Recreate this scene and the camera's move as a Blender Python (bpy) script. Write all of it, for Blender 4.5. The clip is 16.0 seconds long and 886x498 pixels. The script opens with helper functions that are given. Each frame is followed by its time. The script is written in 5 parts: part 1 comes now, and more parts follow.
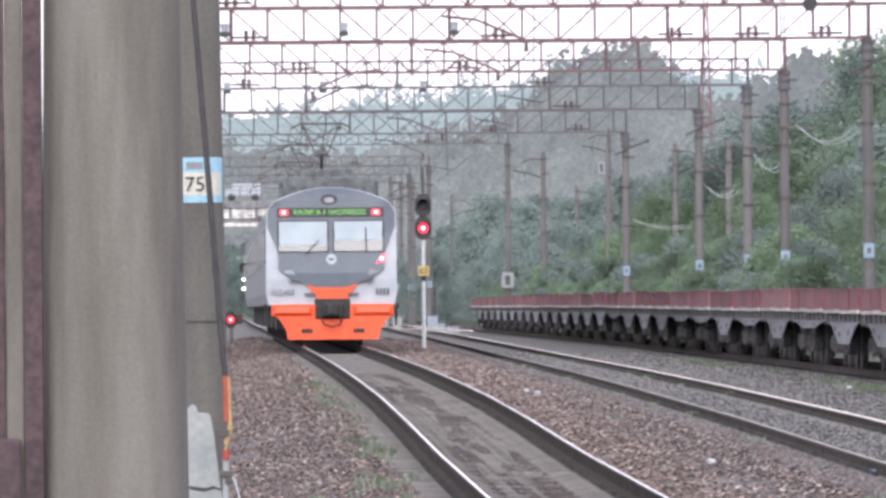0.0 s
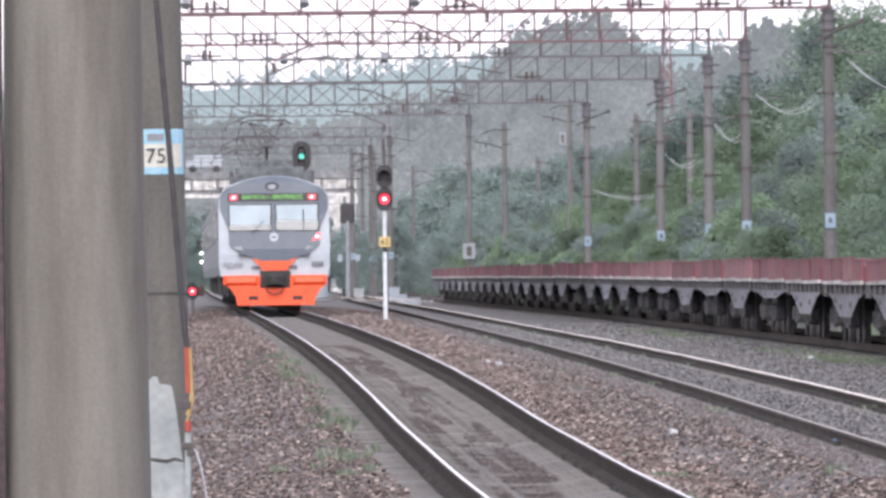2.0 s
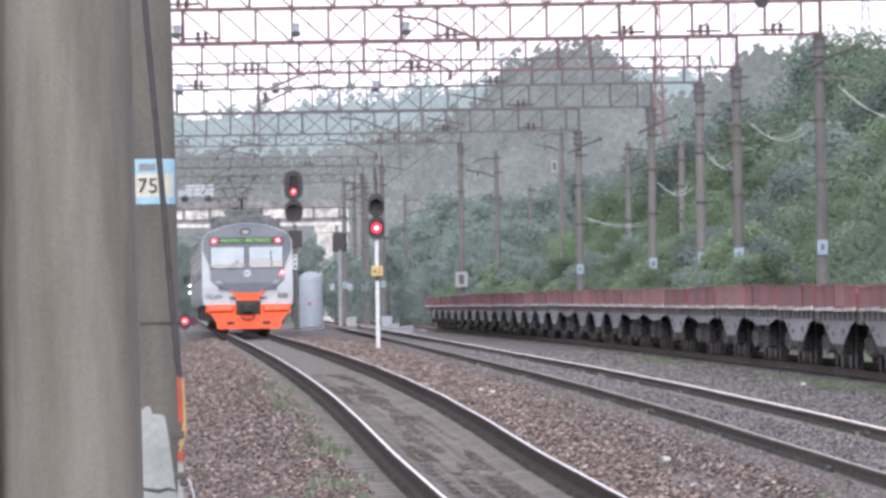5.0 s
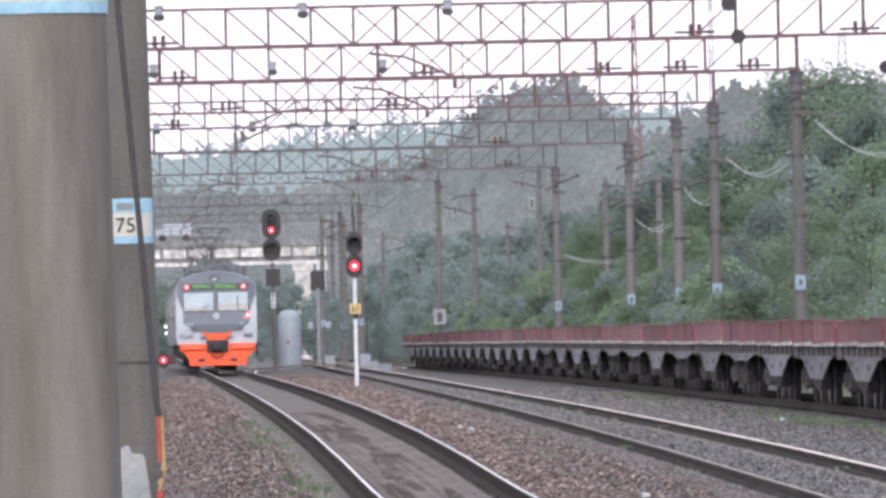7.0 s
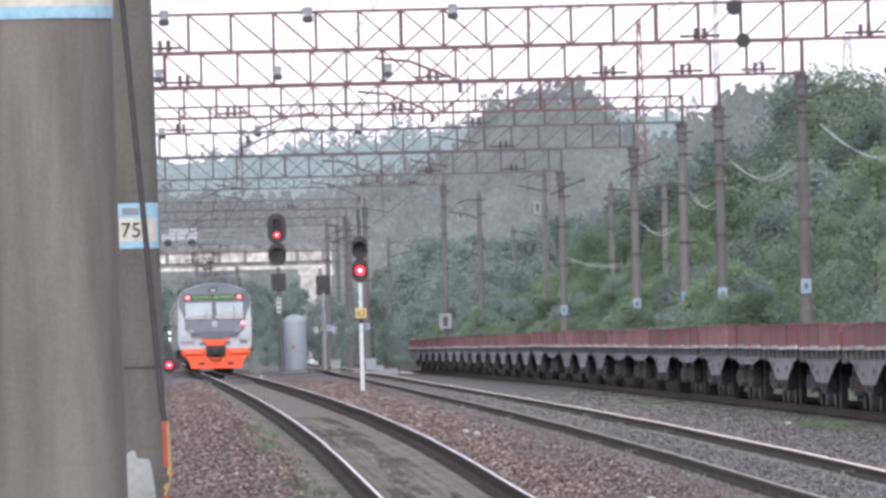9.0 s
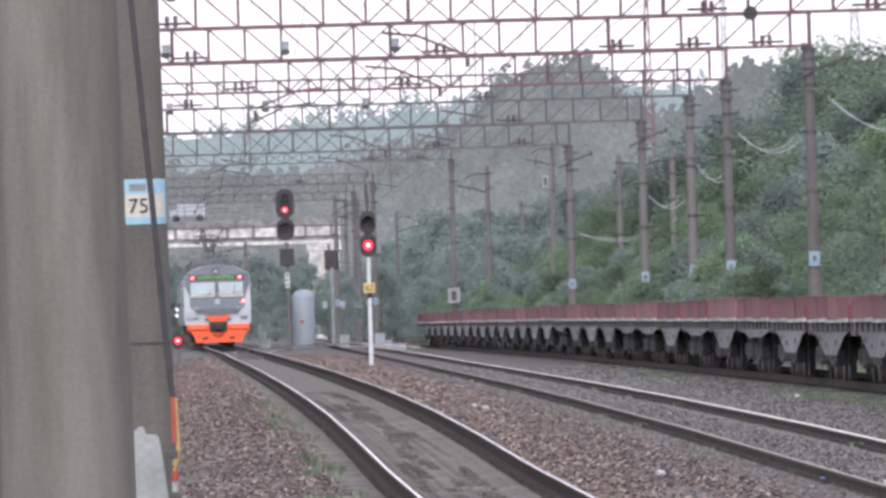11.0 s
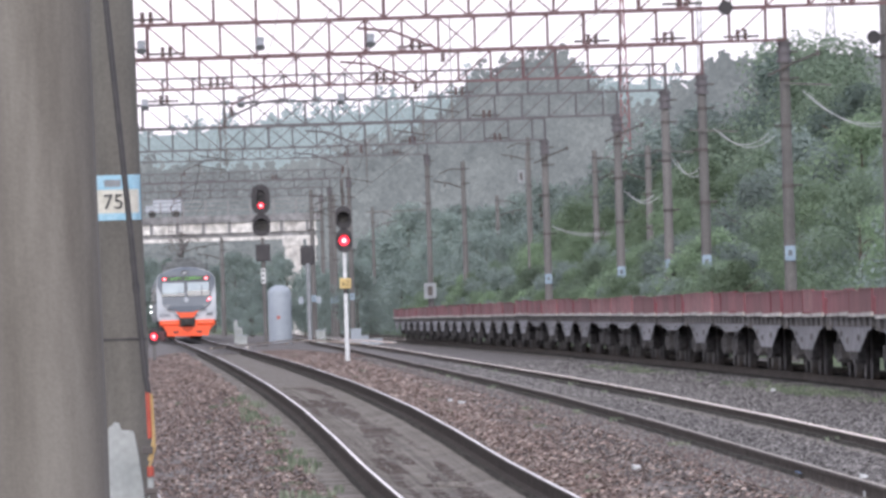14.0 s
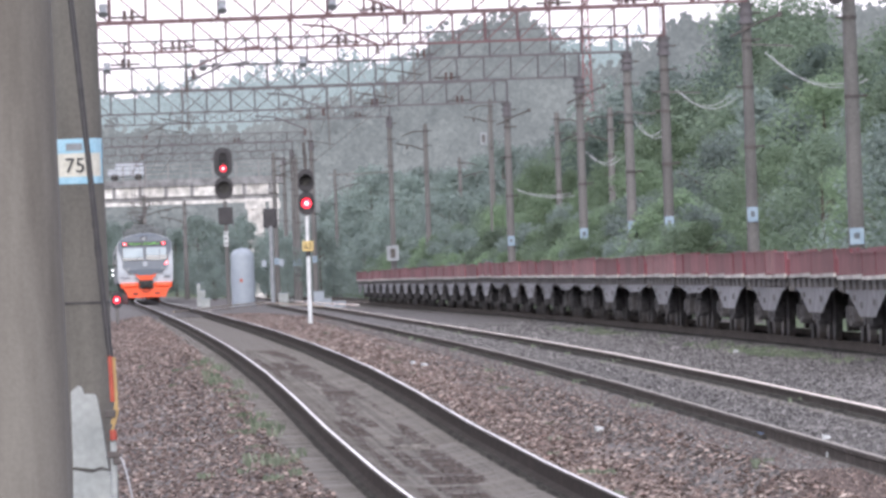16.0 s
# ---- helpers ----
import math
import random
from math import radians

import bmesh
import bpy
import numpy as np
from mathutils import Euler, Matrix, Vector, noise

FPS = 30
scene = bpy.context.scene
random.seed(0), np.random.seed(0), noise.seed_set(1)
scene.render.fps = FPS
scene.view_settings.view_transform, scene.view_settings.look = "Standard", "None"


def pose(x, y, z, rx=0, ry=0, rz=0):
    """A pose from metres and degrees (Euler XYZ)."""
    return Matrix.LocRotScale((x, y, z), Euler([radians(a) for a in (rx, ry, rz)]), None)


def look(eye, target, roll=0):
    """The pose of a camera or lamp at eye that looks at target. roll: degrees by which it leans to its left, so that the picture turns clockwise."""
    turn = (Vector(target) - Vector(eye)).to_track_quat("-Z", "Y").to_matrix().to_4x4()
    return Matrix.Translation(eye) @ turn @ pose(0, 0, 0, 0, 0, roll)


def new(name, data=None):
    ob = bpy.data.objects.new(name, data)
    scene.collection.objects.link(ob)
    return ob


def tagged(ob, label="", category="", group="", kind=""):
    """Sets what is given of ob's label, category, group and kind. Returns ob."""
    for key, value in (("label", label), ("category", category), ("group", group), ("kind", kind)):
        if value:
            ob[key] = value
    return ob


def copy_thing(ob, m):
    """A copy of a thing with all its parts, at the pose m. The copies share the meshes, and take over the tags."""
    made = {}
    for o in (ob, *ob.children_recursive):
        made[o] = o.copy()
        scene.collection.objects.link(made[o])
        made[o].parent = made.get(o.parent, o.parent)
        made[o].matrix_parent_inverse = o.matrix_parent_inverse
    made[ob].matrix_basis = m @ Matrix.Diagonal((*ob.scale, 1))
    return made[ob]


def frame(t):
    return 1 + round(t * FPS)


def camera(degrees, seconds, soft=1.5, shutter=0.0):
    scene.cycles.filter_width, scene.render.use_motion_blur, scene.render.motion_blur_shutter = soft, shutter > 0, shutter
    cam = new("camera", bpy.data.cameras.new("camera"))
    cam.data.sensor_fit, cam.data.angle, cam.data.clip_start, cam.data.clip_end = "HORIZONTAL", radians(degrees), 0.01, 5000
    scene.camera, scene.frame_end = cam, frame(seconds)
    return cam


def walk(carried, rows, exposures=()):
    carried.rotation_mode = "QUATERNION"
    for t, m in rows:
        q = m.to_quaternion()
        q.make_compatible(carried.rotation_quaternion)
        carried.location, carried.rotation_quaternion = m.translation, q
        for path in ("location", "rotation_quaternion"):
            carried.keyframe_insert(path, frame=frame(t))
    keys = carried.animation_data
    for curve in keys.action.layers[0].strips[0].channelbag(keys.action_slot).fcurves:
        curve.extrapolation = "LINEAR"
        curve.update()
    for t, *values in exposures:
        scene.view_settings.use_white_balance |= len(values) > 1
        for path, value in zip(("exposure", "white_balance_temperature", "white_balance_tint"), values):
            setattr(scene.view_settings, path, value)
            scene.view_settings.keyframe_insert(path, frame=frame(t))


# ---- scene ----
# The camera stands beside the line on a long lens, held by hand: it turns and sways a few centimetres.
EYE_Z = 2.0
cam = camera(4.490, 16.0, soft=3.1)
TURNS = [  # seconds, pitch, lean, heading
    (0.0, 0.298, 0.45, 0.000),
    (0.5, 0.307, 0.50, -0.013),
    (1.0, 0.282, 0.59, -0.029),
    (1.5, 0.209, 0.76, -0.133),
    (2.0, 0.149, 0.61, -0.195),
    (2.5, 0.125, 0.59, -0.175),
    (3.0, 0.228, 0.51, -0.146),
    (3.5, 0.274, 0.83, -0.132),
    (4.0, 0.271, 0.73, -0.198),
    (4.5, 0.243, 0.69, -0.194),
    (5.0, 0.293, 0.88, -0.233),
    (5.2, 0.301, 0.75, -0.354),
    (7.3, 0.505, 1.27, -0.3415),
    (7.5, 0.513, 1.17, -0.3215),
    (8.0, 0.255, 1.25, -0.3425),
    (8.5, 0.488, 1.25, -0.3325),
    (9.0, 0.504, 1.34, -0.3135),
    (9.5, 0.475, 1.55, -0.3285),
    (12.0, 0.351, 1.62, -0.2665),
    (12.5, 0.419, 1.63, -0.2965),
    (13.0, 0.425, 1.62, -0.3135),
    (13.5, 0.386, 1.62, -0.3355),
    (14.0, 0.347, 1.75, -0.3885),
    (14.5, 0.253, 1.77, -0.4235),
    (15.0, 0.148, 1.73, -0.4375),
    (15.5, 0.136, 1.89, -0.4825),
    (16.0, 0.150, 1.96, -0.5765),
]
SWAY = ((0, -0.012), (5, -0.009), (7.5, -0.010), (9.5, -0.010), (12, 0.003), (14.5, 0.010), (16, 0.015))


def sway(t):
    for (a, p), (b, q) in zip(SWAY, SWAY[1:]):
        if t <= b:
            return p + (q - p) * (t - a) / (b - a)
    return SWAY[-1][1]


walk(cam, [(t, pose(sway(t), 0, EYE_Z, 90 + p, r, h)) for t, p, r, h in TURNS],
     exposures=((0, 0.95), (5, 0.93), (7.3, 0.74), (9.7, 0.72), (12, 0.66), (14, 0.71), (16, 0.87)))

# ---- world and sun: after sunset, thin bright cloud ahead ----
world = bpy.data.worlds.new("evening_sky")
scene.world = world
world.use_nodes = True
wn, wl = world.node_tree.nodes, world.node_tree.links
wn.clear()
sky = wn.new("ShaderNodeTexSky")
sky.sky_type = "NISHITA"
sky.sun_disc = False
sky.sun_elevation, sky.sun_rotation = radians(6), radians(-20)
sky.dust_density, sky.air_density, sky.ozone_density = 2.0, 1.0, 1.0
cloud = wn.new("ShaderNodeMix")
cloud.data_type = "RGBA"
cloud.inputs["Factor"].default_value = 0.93
cloud.inputs["B"].default_value = (6.15, 6.34, 7.8, 1)
wl.new(sky.outputs["Color"], cloud.inputs["A"])
back = wn.new("ShaderNodeBackground")
back.inputs["Strength"].default_value = 0.12
wl.new(cloud.outputs["Result"], back.inputs["Color"])
wout = wn.new("ShaderNodeOutputWorld")
wl.new(back.outputs["Background"], wout.inputs["Surface"])

sun_data = bpy.data.lights.new("sun", "SUN")
sun_data.energy, sun_data.angle, sun_data.color = 1.7, radians(40), (1.0, 0.96, 0.94)
sun = new("sun", sun_data)
sun.matrix_world = look((0, 0, 60), (8, 95, 14))


# ---- materials ----
def mat(name, a, b, scale=4.0, rough=0.8, metal=0.0, bump=0.0, fine=0.0, random_tint=0.0, island=0.0, glow=None, spec=0.5, grain=1.0, stretch=1.0):
    """Two tones at a broad scale, grain at a fine one, optional tint per object or per piece."""
    m = bpy.data.materials.new(name)
    m.use_nodes = True
    n, l = m.node_tree.nodes, m.node_tree.links
    bsdf = n["Principled BSDF"]
    bsdf.inputs["Roughness"].default_value = rough
    bsdf.inputs["Metallic"].default_value = metal
    bsdf.inputs["Specular IOR Level"].default_value = spec
    coord = n.new("ShaderNodeTexCoord")
    big = n.new("ShaderNodeTexNoise")
    big.inputs["Scale"].default_value = scale
    big.inputs["Detail"].default_value = 6
    big.inputs["Roughness"].default_value = 0.65
    place = n.new("ShaderNodeMapping")
    place.inputs["Scale"].default_value = (1, 1, stretch)
    l.new(coord.outputs["Object"], place.inputs["Vector"])
    l.new(place.outputs["Vector"], big.inputs["Vector"])
    ramp = n.new("ShaderNodeValToRGB")
    ramp.color_ramp.elements[0].position, ramp.color_ramp.elements[1].position = 0.35, 0.66
    ramp.color_ramp.elements[0].color, ramp.color_ramp.elements[1].color = (*a, 1), (*b, 1)
    l.new(big.outputs["Fac"], ramp.inputs["Fac"])
    out = ramp.outputs["Color"]
    if fine:
        small = n.new("ShaderNodeTexNoise")
        small.inputs["Scale"].default_value = fine
        small.inputs["Detail"].default_value = 4
        l.new(coord.outputs["Object"], small.inputs["Vector"])
        span = n.new("ShaderNodeMapRange")
        span.inputs["From Min"].default_value, span.inputs["From Max"].default_value = 0.3, 0.7
        span.inputs["To Min"].default_value, span.inputs["To Max"].default_value = 1 - 0.38 * grain, 1 + 0.3 * grain
        l.new(small.outputs["Fac"], span.inputs["Value"])
        mul = n.new("ShaderNodeMix")
        mul.data_type, mul.blend_type = "RGBA", "MULTIPLY"
        mul.inputs["Factor"].default_value = 1
        l.new(out, mul.inputs["A"])
        l.new(span.outputs["Result"], mul.inputs["B"])
        out = mul.outputs["Result"]
        if bump:
            bp = n.new("ShaderNodeBump")
            bp.inputs["Strength"].default_value = bump
            bp.inputs["Distance"].default_value = 0.02
            l.new(small.outputs["Fac"], bp.inputs["Height"])
            l.new(bp.outputs["Normal"], bsdf.inputs["Normal"])
    for amount, kind, socket in ((random_tint, "ShaderNodeObjectInfo", "Random"), (island, "ShaderNodeNewGeometry", "Random Per Island")):
        if not amount:
            continue
        src = n.new(kind)
        hsv = n.new("ShaderNodeHueSaturation")
        val = n.new("ShaderNodeMapRange")
        val.inputs["To Min"].default_value, val.inputs["To Max"].default_value = 1 - amount, 1 + amount
        l.new(src.outputs[socket], val.inputs["Value"])
        l.new(val.outputs["Result"], hsv.inputs["Value"])
        l.new(out, hsv.inputs["Color"])
        out = hsv.outputs["Color"]
    l.new(out, bsdf.inputs["Base Color"])
    if glow:
        bsdf.inputs["Emission Color"].default_value = (*glow[:3], 1)
        bsdf.inputs["Emission Strength"].default_value = glow[3]
    return m


def leaf_mat(name, *args, **kw):
    """Thin leaves that also let light through."""
    m = mat(name, *args, **kw)
    n, l = m.node_tree.nodes, m.node_tree.links
    bsdf = n["Principled BSDF"]
    col = bsdf.inputs["Base Color"].links[0].from_socket
    thin = n.new("ShaderNodeBsdfTranslucent")
    l.new(col, thin.inputs["Color"])
    mix = n.new("ShaderNodeMixShader")
    mix.inputs["Fac"].default_value = 0.5
    l.new(bsdf.outputs["BSDF"], mix.inputs[1])
    l.new(thin.outputs["BSDF"], mix.inputs[2])
    l.new(mix.outputs["Shader"], n["Material Output"].inputs["Surface"])
    return m


BALLAST = mat("ballast", (0.076, 0.067, 0.063), (0.128, 0.115, 0.109), 1.3, 0.95, bump=0.9, fine=14)
BED = mat("dusty_trackbed", (0.068, 0.059, 0.055), (0.12, 0.107, 0.10), 0.8, 0.95, bump=0.5, fine=9)
STONE_GREY = mat("grey_ballast_stone", (0.078, 0.072, 0.071), (0.182, 0.170, 0.166), 6, 0.9, fine=30, island=0.8)
STONE = mat("ballast_stone", (0.072, 0.047, 0.042), (0.150, 0.114, 0.102), 6, 0.9, fine=30, island=0.6)
LEAF_LITTER = mat("dry_leaf_litter", (0.13, 0.066, 0.052), (0.40, 0.335, 0.29), 3, 0.9, island=0.7)
SOIL = mat("damp_soil_clods", (0.046, 0.035, 0.031), (0.088, 0.068, 0.060), 4, 0.95, island=0.5)
SLEEPER = mat("sleeper_concrete", (0.12, 0.108, 0.10), (0.19, 0.174, 0.163), 2, 0.9, bump=0.4, fine=25, random_tint=0.14)
RAIL_SIDE = mat("rail_rust_dark", (0.034, 0.028, 0.025), (0.066, 0.055, 0.048), 3, 0.95, fine=20, spec=0.1)
RAIL_RUST = mat("rail_rust_brown", (0.055, 0.046, 0.041), (0.100, 0.086, 0.076), 3, 0.95, fine=20, spec=0.1)
RAIL_TOP = mat("rail_polished_steel", (0.90, 0.84, 0.80), (0.96, 0.91, 0.88), 2, 0.22, 1.0)
RAIL_WARM = mat("rail_warm_steel", (0.95, 0.72, 0.54), (0.99, 0.82, 0.66), 2, 0.22, 1.0)
RAIL_DULL = mat("rail_worn_steel", (0.20, 0.16, 0.12), (0.30, 0.25, 0.2), 2, 0.45, 0.7)
CONCRETE = mat("weathered_concrete", (0.118, 0.104, 0.090), (0.196, 0.180, 0.158), 5.0, 0.9, bump=0.10, fine=70, grain=0.22, stretch=0.12)
POLE_DARK = mat("old_pole_concrete", (0.110, 0.104, 0.102), (0.160, 0.151, 0.147), 1.6, 0.9, fine=14, grain=0.45, random_tint=0.14, stretch=0.3)
WHITEWASH = mat("whitewashed_concrete", (0.25, 0.265, 0.262), (0.36, 0.372, 0.366), 2, 0.85, bump=0.2, fine=14, grain=0.35)
# Grey steel reddened to stand in for colour glare against the sky.
TRUSS = mat("glare_red_steel", (0.115, 0.066, 0.071), (0.16, 0.093, 0.099), 0.8, 0.75)
# The same steel greyed for haze on far beams; post heads share it.
TRUSS_GREY = mat("greyed_steel", (0.085, 0.078, 0.086), (0.125, 0.112, 0.121), 0.8, 0.75)
DARK_STEEL = mat("dark_fittings", (0.045, 0.04, 0.04), (0.09, 0.075, 0.07), 3, 0.7)
INSULATOR = mat("brown_insulator", (0.055, 0.030, 0.028), (0.085, 0.044, 0.038), 3, 0.45)
LAMP_GREY = mat("floodlight_grey", (0.17, 0.18, 0.195), (0.27, 0.28, 0.30), 3, 0.5)
ORANGE = mat("orange_paint", (0.78, 0.078, 0.018), (0.86, 0.105, 0.026), 0.6, 0.5, fine=5, grain=0.2)
BODY_WHITE = mat("white_body_paint", (0.335, 0.358, 0.395), (0.405, 0.43, 0.47), 0.5, 0.45, fine=4, grain=0.15)
MASK_GREY = mat("dark_grey_cab_paint", (0.078, 0.093, 0.120), (0.102, 0.119, 0.148), 0.5, 0.45, fine=5, grain=0.2)
CAR_SIDE = mat("pale_grey_car_side", (0.19, 0.20, 0.21), (0.27, 0.275, 0.285), 0.5, 0.7, fine=4, grain=0.4, spec=0.2)
SIDE_GREY = mat("grey_lettering_paint", (0.11, 0.12, 0.135), (0.16, 0.17, 0.185), 0.5, 0.95, fine=4, grain=0.5, spec=0.08)
ROOF_GREY = mat("dirty_roof_paint", (0.10, 0.105, 0.11), (0.16, 0.165, 0.165), 0.6, 0.95, fine=5, spec=0.1)
UNDER = mat("underframe_grime", (0.025, 0.024, 0.024), (0.06, 0.056, 0.052), 1.5, 0.9, fine=10)
GLASS_DARK = mat("dark_window_glass", (0.03, 0.035, 0.045), (0.05, 0.055, 0.065), 1, 0.08, spec=0.8)
BLIND = mat("pale_window_blind", (0.255, 0.31, 0.35), (0.315, 0.37, 0.41), 1.5, 0.35)
RED_LAMP = mat("red_lamp_lens", (0.5, 0.01, 0.03), (0.6, 0.02, 0.04), 2, 0.3, glow=(1.0, 0.02, 0.05, 1.6))
LAMP_CORE = mat("red_lamp_filament", (0.9, 0.5, 0.5), (0.9, 0.5, 0.5), 2, 0.3, glow=(1.0, 0.40, 0.42, 2.2))
GREEN_LAMP = mat("green_lamp_lens", (0.05, 0.4, 0.3), (0.05, 0.4, 0.3), 2, 0.3, glow=(0.10, 0.65, 0.50, 0.6))
WHITE_LAMP = mat("white_lamp_lens", (0.8, 0.8, 0.8), (0.8, 0.8, 0.8), 2, 0.3, glow=(0.95, 0.97, 1.0, 2.2))
LED = mat("green_display_segments", (0.1, 0.4, 0.05), (0.1, 0.4, 0.05), 2, 0.4, glow=(0.30, 0.85, 0.15, 0.26))
SIGNAL_BLACK = mat("signal_head_black", (0.018, 0.016, 0.02), (0.035, 0.03, 0.034), 3, 0.6)
# Dark red for lamp cases, and for lamp glow painted onto lit hoods.
SIGNAL_RED_HOOD = mat("dark_red_lamp_casing", (0.05, 0.012, 0.016), (0.08, 0.018, 0.022), 3, 0.5)
MAST_WHITE = mat("white_mast_paint", (0.52, 0.53, 0.54), (0.66, 0.665, 0.67), 2, 0.6, fine=12, grain=0.4)
YELLOW_PLATE = mat("faded_yellow_plate", (0.50, 0.36, 0.14), (0.60, 0.44, 0.18), 5, 0.7)
WAGON_RED = mat("wagon_red_oxide", (0.118, 0.030, 0.040), (0.178, 0.052, 0.062), 0.7, 0.75, fine=5, random_tint=0.24, grain=0.5)
WAGON_PINK = mat("faded_red_board", (0.19, 0.068, 0.077), (0.24, 0.096, 0.102), 0.7, 0.75, fine=7, random_tint=0.15)
WAGON_SILL = mat("wagon_sill_paint", (0.15, 0.15, 0.162), (0.245, 0.243, 0.258), 1.6, 0.8, fine=6, random_tint=0.25)
# Underside grime, lightened in colour to stand in for haze.
WAGON_GRIME = mat("haze_lightened_grime", (0.062, 0.059, 0.060), (0.125, 0.114, 0.110), 2.2, 0.9, fine=9, random_tint=0.2)
WAGON_DECK = mat("worn_deck_planks", (0.24, 0.225, 0.205), (0.58, 0.55, 0.51), 1.1, 0.85, fine=10, random_tint=0.2)
BOOTH = mat("galvanised_grey_blue", (0.24, 0.27, 0.31), (0.29, 0.32, 0.36), 0.6, 0.55, fine=3, grain=0.2)
BRIDGE_WHITE = mat("whitewashed_bridge_beam", (0.44, 0.415, 0.395), (0.68, 0.65, 0.63), 0.4, 0.9, fine=2)
BRIDGE_GREY = mat("bridge_deck_concrete", (0.17, 0.165, 0.17), (0.24, 0.235, 0.24), 0.3, 0.9, fine=2)
CABLE = mat("black_cable_sheath", (0.022, 0.02, 0.022), (0.045, 0.04, 0.042), 6, 0.55)
NEAR_POLE = mat("brownish_pole_concrete", (0.098, 0.090, 0.080), (0.150, 0.138, 0.122), 3.0, 0.9, fine=30, grain=0.35, stretch=0.15)
RUST = mat("rusty_steel", (0.052, 0.034, 0.037), (0.088, 0.056, 0.060), 5, 0.8, fine=30)
SLEEVE_RED = mat("red_sleeve", (0.30, 0.04, 0.025), (0.40, 0.07, 0.035), 9, 0.5)
SLEEVE_YELLOW = mat("ochre_sleeve", (0.30, 0.19, 0.075), (0.42, 0.28, 0.11), 9, 0.5)
PLATE_BLUE = mat("sky_blue_paint", (0.24, 0.44, 0.56), (0.36, 0.54, 0.64), 9, 0.7, fine=40, grain=0.35)
PLATE_CREAM = mat("cream_paint", (0.50, 0.475, 0.41), (0.60, 0.575, 0.505), 9, 0.7, fine=40, grain=0.3)
PLATE_PALE = mat("pale_number_band", (0.19, 0.26, 0.33), (0.27, 0.34, 0.40), 4, 0.7)
INK = mat("black_lettering", (0.03, 0.03, 0.035), (0.04, 0.04, 0.045), 3, 0.7)
WIRE = mat("dull_copper_wire", (0.10, 0.075, 0.07), (0.13, 0.10, 0.09), 3, 0.6)
PALE_WIRE = mat("bare_aluminium_cable", (0.36, 0.36, 0.38), (0.44, 0.44, 0.46), 3, 0.5)
TRUNK = mat("tree_bark", (0.07, 0.055, 0.045), (0.13, 0.105, 0.085), 3, 0.9, fine=12)
LEAF_A = leaf_mat("leaf_green", (0.155, 0.205, 0.150), (0.215, 0.275, 0.195), 0.35, 0.7, island=0.2, random_tint=0.28)
LEAF_B = leaf_mat("leaf_bright_green", (0.178, 0.245, 0.158), (0.250, 0.328, 0.208), 0.35, 0.7, island=0.2, random_tint=0.34)
LEAF_C = leaf_mat("leaf_dark_green", (0.128, 0.170, 0.150), (0.178, 0.226, 0.192), 0.35, 0.7, island=0.2, random_tint=0.34)
# Leaves lightened and greyed to stand in for haze on distant trees.
LEAF_HAZED = leaf_mat("haze_pale_leaf", (0.210, 0.258, 0.238), (0.280, 0.332, 0.300), 0.35, 0.7, island=0.2, random_tint=0.2)
GRASS = leaf_mat("rough_grass", (0.115, 0.150, 0.095), (0.255, 0.28, 0.21), 0.6, 0.9, island=0.35)
MEADOW = mat("undergrowth", (0.055, 0.085, 0.04), (0.11, 0.14, 0.06), 0.12, 0.95, fine=1.5)
PLASTIC = mat("litter_plastic", (0.36, 0.37, 0.38), (0.55, 0.56, 0.57), 9, 0.5)
PLASTIC_BLUE = mat("blue_litter", (0.14, 0.28, 0.6), (0.2, 0.36, 0.65), 5, 0.5)


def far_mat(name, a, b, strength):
    """Woods kilometres away: evening haze put into the colour, a plain glowing distance."""
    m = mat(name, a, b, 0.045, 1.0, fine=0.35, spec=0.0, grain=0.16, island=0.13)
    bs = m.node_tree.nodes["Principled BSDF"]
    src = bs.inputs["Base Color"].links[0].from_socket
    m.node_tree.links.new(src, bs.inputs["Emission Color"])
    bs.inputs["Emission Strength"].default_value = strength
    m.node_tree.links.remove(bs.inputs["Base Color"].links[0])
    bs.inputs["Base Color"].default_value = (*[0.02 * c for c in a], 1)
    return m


# The farther ridge is paler and bluer: more haze in its colour.
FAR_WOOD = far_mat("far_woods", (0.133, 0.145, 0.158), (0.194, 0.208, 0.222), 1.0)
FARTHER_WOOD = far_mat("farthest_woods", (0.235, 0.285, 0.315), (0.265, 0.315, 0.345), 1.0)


# ---- small mesh tools ----
def mesh_of(name, bm, *mats, smooth=False):
    me = bpy.data.meshes.new(name)
    bm.normal_update()
    bm.to_mesh(me)
    bm.free()
    for m in mats:
        me.materials.append(m)
    if smooth:
        for p in me.polygons:
            p.use_smooth = True
    return me


def part(name, bm, material, parent, label="", smooth=False, m=None):
    mats = material if isinstance(material, (tuple, list)) else (material,)
    ob = new(name, mesh_of(name, bm, *mats, smooth=smooth))
    ob.parent = parent
    if m is not None:
        ob.matrix_basis = m
    if label:
        tagged(ob, label)
    return ob


def thing(name, m=None):
    ob = new(name)
    if m is not None:
        ob.matrix_basis = m
    return ob


def box(bm, x0, x1, y0, y1, z0, z1, bevel=0.0, slot=0):
    vs = [bm.verts.new((x, y, z)) for x in (x0, x1) for y in (y0, y1) for z in (z0, z1)]
    quads = ((0, 1, 3, 2), (4, 6, 7, 5), (0, 4, 5, 1), (2, 3, 7, 6), (0, 2, 6, 4), (1, 5, 7, 3))
    fs = [bm.faces.new([vs[i] for i in q]) for q in quads]
    for f in fs:
        f.material_index = slot
    if bevel:
        es = list({e for f in fs for e in f.edges})
        bmesh.ops.bevel(bm, geom=es, offset=bevel, segments=2, profile=0.5, affect="EDGES")
    return bm


